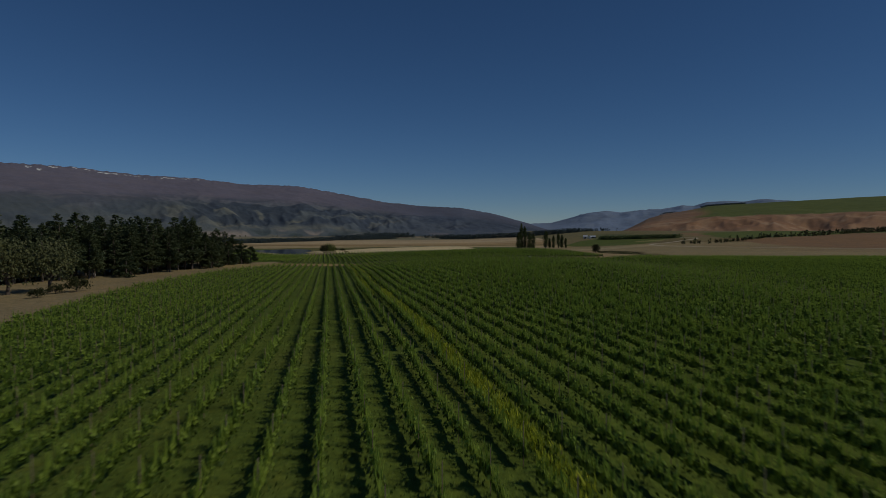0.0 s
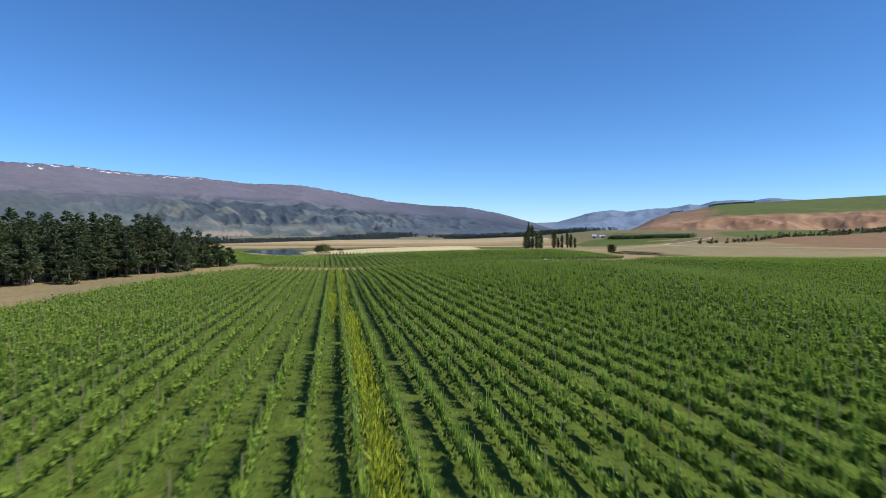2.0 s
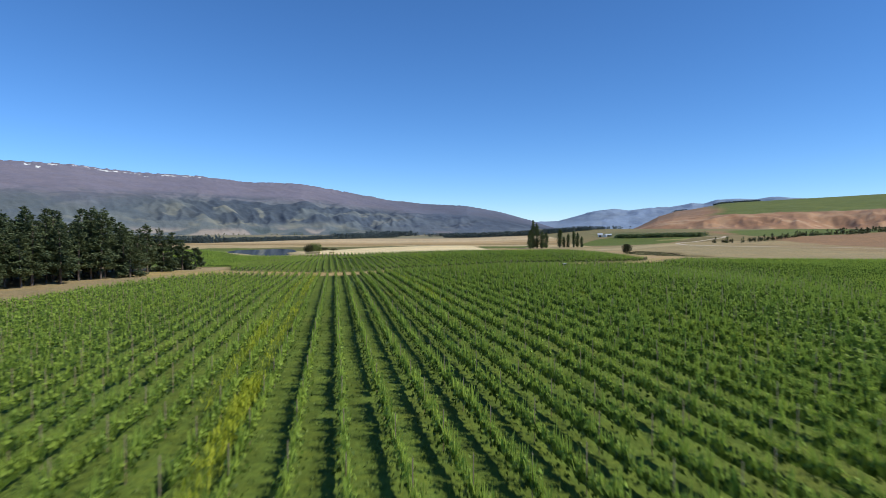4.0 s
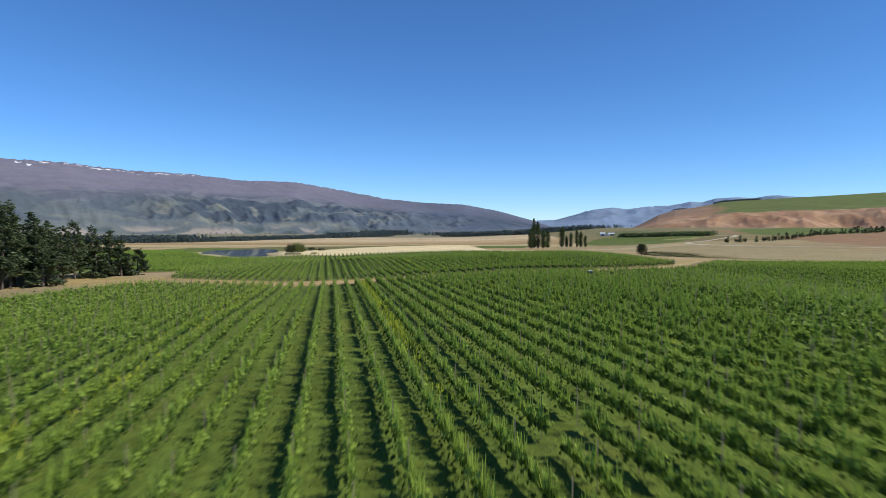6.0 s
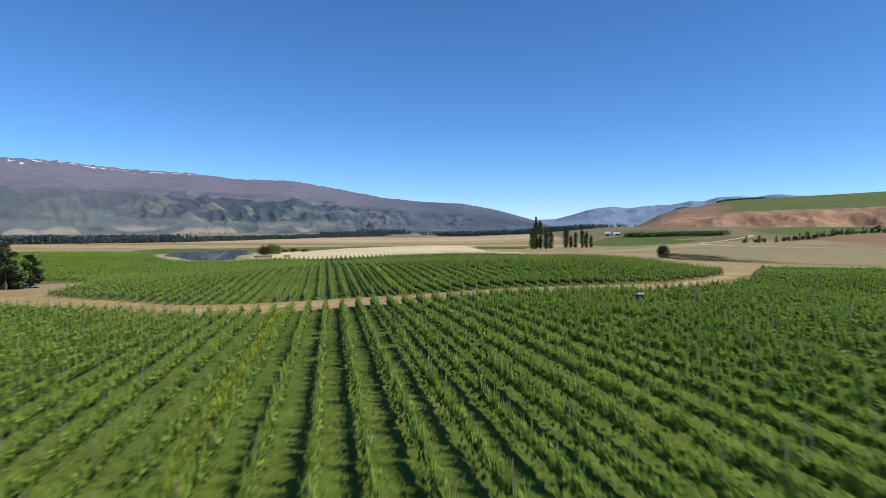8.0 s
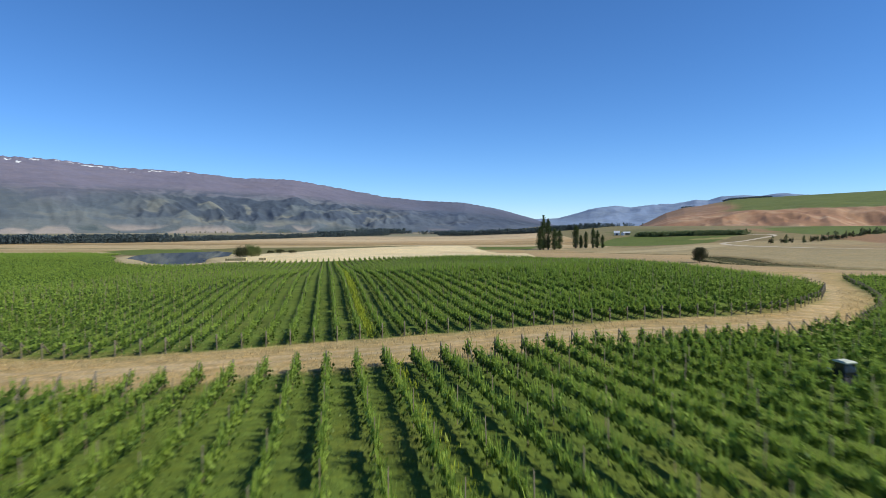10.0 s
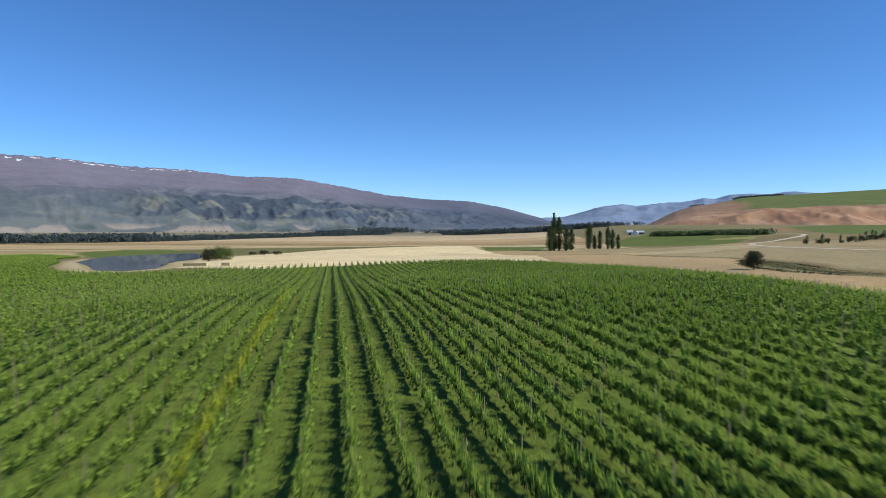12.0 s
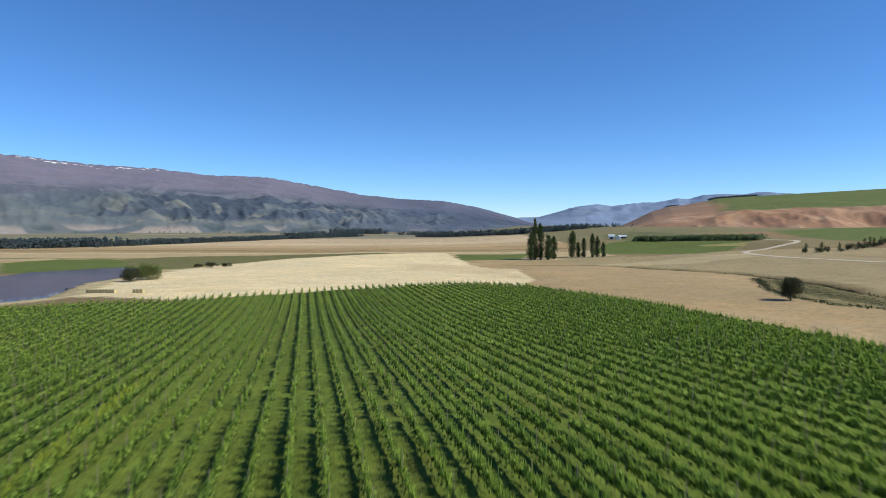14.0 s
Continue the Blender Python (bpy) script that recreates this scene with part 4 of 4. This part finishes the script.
def vine_field(name, sel, templates, label, seed):
    """All the other vines of a stretch, real leaves in one mesh."""
    rng = np.random.RandomState(seed)
    rows = V[sel]
    zz = vz[sel]
    which = rng.randint(0, len(templates), len(rows))
    verts, mats = [], []
    for k, (tv, lit_top) in enumerate(templates):
        r, z = rows[which == k], zz[which == k]
        if not len(r):
            continue
        flip = rng.choice([-1.0, 1.0], len(r))[:, None]
        tall = rng.uniform(0.74, 1.16, len(r))[:, None]
        c, s = np.cos(r[:, 2])[:, None], np.sin(r[:, 2])[:, None]
        lx, ly = tv[None, :, 0] * flip, tv[None, :, 1] * flip
        verts.append(np.stack([r[:, :1] + lx * c - ly * s, r[:, 1:2] + lx * s + ly * c, z[:, None] + tv[None, :, 2] * tall], -1).reshape(-1, 3))
        mats.append(np.tile(lit_top, len(r)))
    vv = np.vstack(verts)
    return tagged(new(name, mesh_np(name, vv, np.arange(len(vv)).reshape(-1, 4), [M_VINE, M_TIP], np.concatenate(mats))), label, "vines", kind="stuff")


side = np.abs(V[:, 0])
flown = (V[:, 1] > 16) & (side < 0.84 * V[:, 1] + 4)
near_band = (side < 25) & (V[:, 1] < 335) & ~single & flown
mid_band = (side < 62) & ~near_band & ~single & flown
far_band = (side >= 62) & ~single & flown
rest_band = ~flown & ~single
T_near = [vine_shoots(200 + k, 18, 42, 0.08, 0.21, 1.5) for k in range(8)]
T_mid = [vine_shoots(220 + k, 7, 14, 0.1, 0.27, 1.35, 2) for k in range(8)]
T_far = [vine_shoots(240 + k, 3, 6, 0.15, 0.4, 1.2, 1) for k in range(8)]
vine_field("vine_rows", near_band, T_near, "long straight rows of green grapevines over mown grass", 1)
vine_field("vine_rows", mid_band, T_mid, "long straight rows of green grapevines over mown grass", 2)
vine_field("vine_rows", far_band, T_far, "far rows of green grapevines across the slope", 3)
vine_field("vine_rows", rest_band, [vine_shoots(260 + k, 1, 1, 0.6, 0.9, 1.0, 0) for k in range(4)], "rows of green grapevines at the near end of the slope", 4)

# posts: braced timber ends along the track, thin steel ones inside the rows
post_me = simple_mesh("post", [tube([(0, 0, -0.3), (0.01, 0, 0.8), (0, 0, 1.5)], [0.062, 0.06, 0.055], 8)], [M_POST], True)
brace_me = simple_mesh("brace", [tube([(0, 0.06, 1.35), (0, 1.0, 0.7), (0, 1.95, 0.02)], [0.06, 0.06, 0.06], 6)], [M_POST], True)
first = None
for x, y, turn in end_posts:
    if abs(x) > 110 or y < 200 or (near_line(TRACK, np.array(x), np.array(y)) > 16 and y < 370):
        continue
    m = pose(x, y, ground_z(x, y), 0, 0, turn)
    if first is None:
        first = thing("end_post", "weathered timber end post with a slanting brace at a row's end", "post", (x, y, ground_z(x, y)), turn, "row end posts")
        part("post", post_me, first)
        part("brace", brace_me, first)
    else:
        copy_thing(first, m)
lp = np.array([p for p in line_posts if -25 < p[1] and abs(p[0]) < min(95, p[1] + 60)])
lz = land(lp[:, 0], lp[:, 1])
near_posts = (np.abs(lp[:, 0]) < 26) & (lp[:, 1] > 195) & (lp[:, 1] < 300)
near_posts[np.flatnonzero(near_posts)[300:]] = False
steel_me = simple_mesh("line_post", [box(-0.019, -0.018, -0.2, 0.019, 0.018, 1.95)], [M_STEEL])
for i in np.flatnonzero(near_posts):
    ob = tagged(new("line_post", steel_me), "thin grey steel trellis post standing in the vine row", "post", "trellis posts")
    ob.matrix_world = pose(lp[i, 0], lp[i, 1], lz[i], rt.uniform(-2, 2), rt.uniform(-2, 2), 13)
bv, bf = box(-0.019, -0.018, -0.2, 0.019, 0.018, 1.95)
bv, bf = np.array(bv), np.array(bf)
rest = lp[~near_posts]
hgt = rv.uniform(0.92, 1.08, len(rest))
allv = np.stack([rest[:, :1] + bv[None, :, 0], rest[:, 1:2] + bv[None, :, 1], lz[~near_posts][:, None] + bv[None, :, 2] * hgt[:, None]], -1)
allf = (np.arange(len(rest))[:, None, None] * 8 + bf[None]).reshape(-1, 4)
tagged(new("trellis_posts", mesh_np("trellis_posts", allv.reshape(-1, 3), allf, [M_STEEL])), "thin pale trellis posts along the vine rows", "posts", kind="stuff")


def blades(rng, roots, width, height):
    """Upright grass blades, one bent quad each."""
    n = len(roots)
    h = height * rng.uniform(0.5, 1.3, (n, 1))
    w = rng.normal(size=(n, 3)) * np.array([1, 1, 0.1])
    w = w / np.linalg.norm(w, axis=1)[:, None] * width * rng.uniform(0.6, 1.4, (n, 1)) / 2
    tip = roots + np.hstack([rng.normal(size=(n, 2)) * 0.3, np.ones((n, 1))]) * h
    return np.stack([roots - w, roots + w, tip + w * 0.4, tip - w * 0.4], 1).reshape(-1, 3), np.arange(4 * n).reshape(-1, 4)


# flowering strips between rows, and dry grass along the track
def flower_strip(key, u, amount, start, thins, seed):
    d, n, phase, poly = row_frame(key)
    rng = np.random.RandomState(seed)
    w = rng.uniform(-30, 560 if key == "b" else 300, 40000)
    thick = 0.6 + 0.45 * waves(w, w * 0, 30, seed) + 0.3 * waves(w, w * 0, 7, seed + 5)
    o = rng.uniform(-0.5, 0.5, len(w)) * (1.1 if key == "a" else 0.6) + rng.normal(size=len(w)) * 0.14
    p = (u + o)[:, None] * n + w[:, None] * d
    keep = inside(poly, p[:, 0], p[:, 1]) & (w > start + 35 * rng.rand(len(w)) ** 2) & (rng.rand(len(w)) < np.clip(thick, 0.2, 1) * amount * np.where(w > thins, 0.15, 1.0)) & (p[:, 1] > -25)
    p = p[keep]
    c = np.column_stack([p, land(p[:, 0], p[:, 1]) + rng.uniform(0.0, 0.8, len(p))])
    v, f = blades(rng, c, 0.08, 0.32)
    tagged(new("flower_strip", mesh_np("flower_strip", v, f, [M_YELLOW])), "strip of yellow flowering weeds between two vine rows", "flowers", kind="stuff")


for k, (key, u, amount, start, thins) in enumerate(YELLOW_ROWS):
    flower_strip(key, u, amount, start, thins, 70 + k)


def dry_grass(seed, count):
    """Tufts of dry grass on both sides of the wheel ruts."""
    rng = np.random.RandomState(seed)
    x, y = rng.uniform(-85, 95, count), rng.uniform(232, 320, count)
    d = near_line(TRACK, x, y)
    ok = (d < 11) & (d > 1.7 + 0.5 * waves(x, y, 9, 5)) & (rng.rand(count) < 0.35 + 0.4 * waves(x, y, 7, 6)) 
    for poly in (BLOCK_A, BLOCK_B):
        ok &= ~inside(poly, x, y + 0.8) | (rng.rand(count) < 0.12)
    x, y = x[ok], y[ok]
    c = np.column_stack([x, y, land(x, y) + rng.uniform(0.0, 0.12, len(x))])
    v, f = blades(rng, c, 0.05, 0.22)
    tagged(new("dry_grass", mesh_np("dry_grass", v, f, [M_STRAW])), "long golden dry grass along the farm track", "grass", kind="stuff")


dry_grass(9, 260000)


def row_grass(seed, count):
    """Tufts of grass left standing between the nearest rows."""
    rng = np.random.RandomState(seed)
    x, y = rng.uniform(-24, 24, count), rng.uniform(14, 330, count)
    ok = (inside(BLOCK_A, x, y) | inside(BLOCK_B, x, y)) & (rng.rand(count) < 0.6 + 0.4 * waves(x, y, 5, 31)) & (np.abs(x) < 0.75 * y + 4)
    x, y = x[ok], y[ok]
    v, f = blades(rng, np.column_stack([x, y, land(x, y) - 0.01]), 0.1, 0.12)
    tagged(new("row_grass", mesh_np("row_grass", v, f, [M_BLADE])), "tufts of green grass between the vine rows", "grass", kind="stuff")


row_grass(19, 120000)


# ---------------------------------------------------------------- farm buildings and the parked vehicle
M_WHITE = plain("white_painted_iron", (0.78, 0.79, 0.78), 0.5, vary=0.06, scale=0.6)
M_ROOF = plain("pale_roof_iron", (0.62, 0.64, 0.66), 0.4, 0.3, vary=0.08, scale=0.5)
M_DARK = plain("dark_opening", (0.05, 0.05, 0.055), 0.6, vary=0.2, scale=1)
M_CAB = plain("pale_green_cab_paint", (0.5, 0.52, 0.4), 0.7, vary=0.1, scale=2)
M_NAVY = plain("dark_blue_car_paint", (0.03, 0.04, 0.075), 0.25, 0.3, vary=0.1, scale=2)
M_GLASS = plain("tinted_car_glass", (0.02, 0.025, 0.03), 0.08, vary=0.1, scale=2)
M_TYRE = plain("tyre_rubber", (0.025, 0.025, 0.027), 0.85, vary=0.2, scale=8)


def gable(L, W, H, R, over=0.5):
    """Walls and roof of a shed, long along x."""
    walls = box(-L / 2, -W / 2, 0, L / 2, W / 2, H)
    ends = []
    for sx in (-1, 1):
        x = sx * L / 2
        v = [(x, -W / 2, H), (x, W / 2, H), (x, 0, R), (x - sx * 0.2, -W / 2, H), (x - sx * 0.2, W / 2, H), (x - sx * 0.2, 0, R)]
        ends.append((v, [(0, 1, 2), (3, 5, 4), (0, 2, 5, 3), (1, 4, 5, 2)]))
    a, b = L / 2 + over, W / 2 + over
    drop = H - (R - H) * over / (W / 2)
    rv_ = [(-a, -b, drop), (a, -b, drop), (a, 0, R + 0.05), (-a, 0, R + 0.05), (a, b, drop), (-a, b, drop)]
    top = [(x, y, z + 0.15) for x, y, z in rv_]
    roof = (rv_ + top, [(0, 3, 2, 1), (2, 3, 5, 4), (6, 7, 8, 9), (9, 8, 10, 11), (0, 1, 7, 6), (4, 5, 11, 10), (1, 2, 8, 7), (2, 4, 10, 8), (0, 6, 9, 3), (3, 9, 11, 5)])
    return [walls] + ends, [roof]


def shed(x, y, turn, L, W, H, R, doors, label):
    ob = thing("farm_shed", label, "shed", (x, y, ground_z(x, y) - 0.1), turn, "farm buildings")
    w, r = gable(L, W, H, R)
    part("wall", simple_mesh("wall", w, [M_WHITE]), ob)
    part("roof", simple_mesh("roof", r, [M_ROOF]), ob)
    for k in range(doors):
        cx = -L / 2 + L * (k + 0.5) / doors
        part("door", simple_mesh("door", [box(cx - 1.5, -W / 2 - 0.06, 0, cx + 1.5, -W / 2 + 0.02, H * 0.75)], [M_DARK]), ob, "dark shed doorway")
    return ob


shed(190, 1012, -12, 6.5, 5, 3.4, 5.6, 1, "white iron farm shed with a pale gabled roof")
shed(196, 1004, 60, 5, 4, 2.8, 4.2, 1, "white iron farm shed with a pale gabled roof")
shed(202, 1010, -8, 8, 4.5, 2.4, 3.8, 3, "long white farm shed with dark doorways")
shed(-622, 1178, 30, 34, 9, 3.2, 4.8, 4, "long low shed with a pale roof on the far plain")


def disc(x, y0, y1, z, r, sides=18):
    """A wheel-shaped drum lying across, from y0 to y1."""
    v = [(x + r * math.cos(a), y, z + r * math.sin(a)) for y in (y0, y1) for a in np.linspace(0, 2 * math.pi, sides, endpoint=False)]
    f = [(i, (i + 1) % sides, sides + (i + 1) % sides, sides + i) for i in range(sides)]
    return v, f + [tuple(range(sides - 1, -1, -1)), tuple(range(sides, 2 * sides))]


def shell(profile, half, inset_top, z_mid):
    """A body from a side outline, drawn in above z_mid."""
    v = []
    for s in (-1, 1):
        for x, z in profile:
            v.append((x, s * (half - (inset_top if z > z_mid else 0)), z))
    n = len(profile)
    f = [(i, (i + 1) % n, n + (i + 1) % n, n + i) for i in range(n)]
    return v, f + [tuple(range(n - 1, -1, -1)), tuple(range(n, 2 * n))]


def tractor(x, y, turn):
    """A narrow vineyard tractor, nose along local x."""
    ob = thing("vineyard_tractor", "narrow dark blue tractor with pale green cab roof between vine rows", "tractor", (x, y, ground_z(x, y)), turn)
    part("hood", simple_mesh("hood", [shell([(0.15, 0.75), (1.75, 0.7), (1.85, 1.0), (1.75, 1.28), (0.15, 1.42)], 0.34, 0.06, 1.2)], [M_NAVY]), ob)
    part("chassis", simple_mesh("chassis", [shell([(-1.2, 0.5), (1.7, 0.45), (1.7, 0.72), (-1.2, 0.95)], 0.28, 0.0, 9)], [M_DARK]), ob, "dark metal chassis")
    cab = part("cab", simple_mesh("cab", [shell([(0.2, 0.95), (0.3, 1.5), (0.12, 2.3), (-1.05, 2.3), (-1.2, 1.5), (-1.1, 0.95)], 0.58, 0.1, 1.6)], [M_GLASS]), ob, "tinted glass cab")
    for sx, tx in ((0.27, 0.1), (-1.17, -1.05)):
        for s in (-1, 1):
            part("pillar", simple_mesh("pillar", [tube([(sx, s * 0.585, 1.0), (sx + 0.03, s * 0.585, 1.5), (tx, s * 0.495, 2.32)], [0.04, 0.04, 0.04], 5)], [M_NAVY]), cab)
    part("roof", simple_mesh("roof", [shell([(0.3, 2.3), (0.32, 2.4), (0.1, 2.5), (-1.1, 2.5), (-1.25, 2.4), (-1.22, 2.3)], 0.62, 0.08, 2.45)], [M_CAB]), ob, "pale green cab roof")
    part("exhaust", simple_mesh("exhaust", [tube([(0.7, 0.3, 1.3), (0.7, 0.32, 2.1)], [0.04, 0.04], 8)], [M_DARK]), ob, "dark exhaust pipe")
    for s in (-1, 1):
        part("mudguard", simple_mesh("mudguard", [box(-1.25, s * 0.52 - 0.14, 1.16, -0.35, s * 0.52 + 0.14, 1.24)], [M_NAVY]), ob)
        part("headlight", simple_mesh("headlight", [box(1.8, s * 0.2 - 0.09, 0.98, 1.87, s * 0.2 + 0.09, 1.12)], [M_WHITE]), ob, "clear headlight")
        for wx_, r, w in ((-0.8, 0.58, 0.3), (1.25, 0.38, 0.22)):
            wh = part("wheel", simple_mesh("wheel", [disc(wx_, s * 0.52 - w / 2, s * 0.52 + w / 2, r - 0.02, r)], [M_TYRE]), ob)
            part("rim", simple_mesh("rim", [disc(wx_, s * 0.52 - w / 2 - 0.01, s * 0.52 + w / 2 + 0.01, r - 0.02, r * 0.55, 12)], [M_WHITE]), wh, "white wheel rim")
    return ob


tractor(23.4, 236.6, 102.7).scale = (0.66, 0.66, 0.66)

# shelter hedge along the brow of the hill
def hill_point(a, q):
    A = np.array([[a]])
    Q = np.array([[q]])
    E = np.interp(A, [c[0] for c in HILL], [c[1] for c in HILL])
    R = 1250 + 1650 * Q
    Z, _ = hill_profile(A, Q, E, R)
    return R[0, 0] * math.sin(radians(a)), 155 + R[0, 0] * math.cos(radians(a)), Z[0, 0]


def hill_hedge(a0, a1, q0, q1, count, height, seed):
    rng = np.random.RandomState(seed)
    cs = []
    for _ in range(count):
        t = rng.rand()
        x, y, z = hill_point(a0 + (a1 - a0) * t, q0 + (q1 - q0) * t)
        cs += [(x + rng.normal() * 3, y + rng.normal() * 5, z + rng.uniform(0, height)) for _ in range(4)]
    v, f = leaf_quads(rng, np.array(cs), height * 0.7)
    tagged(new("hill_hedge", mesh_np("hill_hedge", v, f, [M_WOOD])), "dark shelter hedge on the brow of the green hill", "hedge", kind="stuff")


hill_hedge(21.4, 24.9, 0.9, 0.95, 260, 6, 1)
hill_hedge(18.0, 19.2, 0.9, 0.94, 40, 5, 2)


def water_tank(x, y, turn):
    ob = thing("water_tank", "small white plastic tank lying under the pines", "tank", (x, y, ground_z(x, y) - 0.02), turn)
    ring = [[(sx, 0.55 * math.cos(a), 0.72 + 0.55 * math.sin(a)) for a in np.linspace(0, 2 * math.pi, 14, endpoint=False)] for sx in (-1.1, 1.1)]
    v = ring[0] + ring[1]
    f = [(i, (i + 1) % 14, 14 + (i + 1) % 14, 14 + i) for i in range(14)] + [tuple(range(13, -1, -1)), tuple(range(14, 28))]
    part("body", simple_mesh("body", [(v, f)], [M_WHITE]), ob)
    part("lid", simple_mesh("lid", [tube([(0, 0, 1.24), (0, 0, 1.36)], [0.2, 0.2], 10)], [M_WHITE]), ob)
    for sx in (-0.7, 0.7):
        part("cradle", simple_mesh("cradle", [box(sx - 0.08, -0.5, 0, sx + 0.08, 0.5, 0.3)], [M_DARK]), ob, "dark timber cradle")


water_tank(-132, 214, 10)


# straw bales and a small jetty at the pond end of the vines
M_BALE = plain("straw_bale", (0.55, 0.45, 0.23), 0.95, vary=0.3, scale=3, bump=0.8)
bale_me = simple_mesh("straw_bale", [shell([(-0.58, 0.06), (-0.52, 0), (0.52, 0), (0.58, 0.06), (0.58, 1.08), (0.52, 1.14), (-0.52, 1.14), (-0.58, 1.08)], 0.6, 0.03, 1.1)], [M_BALE])
for k, (x, y) in enumerate([(-110.6 + 1.22 * i, 477.6 - 0.4 * i) for i in range(9)] + [(-93.3 + 1.22 * i, 472.4 - 0.3 * i) for i in range(3)]):
    ob = tagged(new("straw_bale", bale_me), "pale square straw bale in a row on the sandy pond bank", "bale", "straw bales")
    ob.matrix_world = pose(x, y, ground_z(x, y) - 0.03, 0, 0, -18 + (k * 37) % 5 - 2)


def jetty(x, y, turn):
    ob = thing("jetty", "low dark timber jetty at the pond edge", "jetty", (x, y, -7.85), turn)
    for k in range(10):
        part("plank", simple_mesh("plank", [box(-2.5 + 0.5 * k, -0.6, 0.42, -2.04 + 0.5 * k, 0.6, 0.5)], [M_DARK]), ob)
    for sx in (-2.2, 0, 2.2):
        for sy in (-0.5, 0.5):
            part("pile", simple_mesh("pile", [tube([(sx, sy, -1.2), (sx, sy, 0.42)], [0.09, 0.09], 7)], [M_DARK]), ob)


jetty(-128.5, 499, 15)
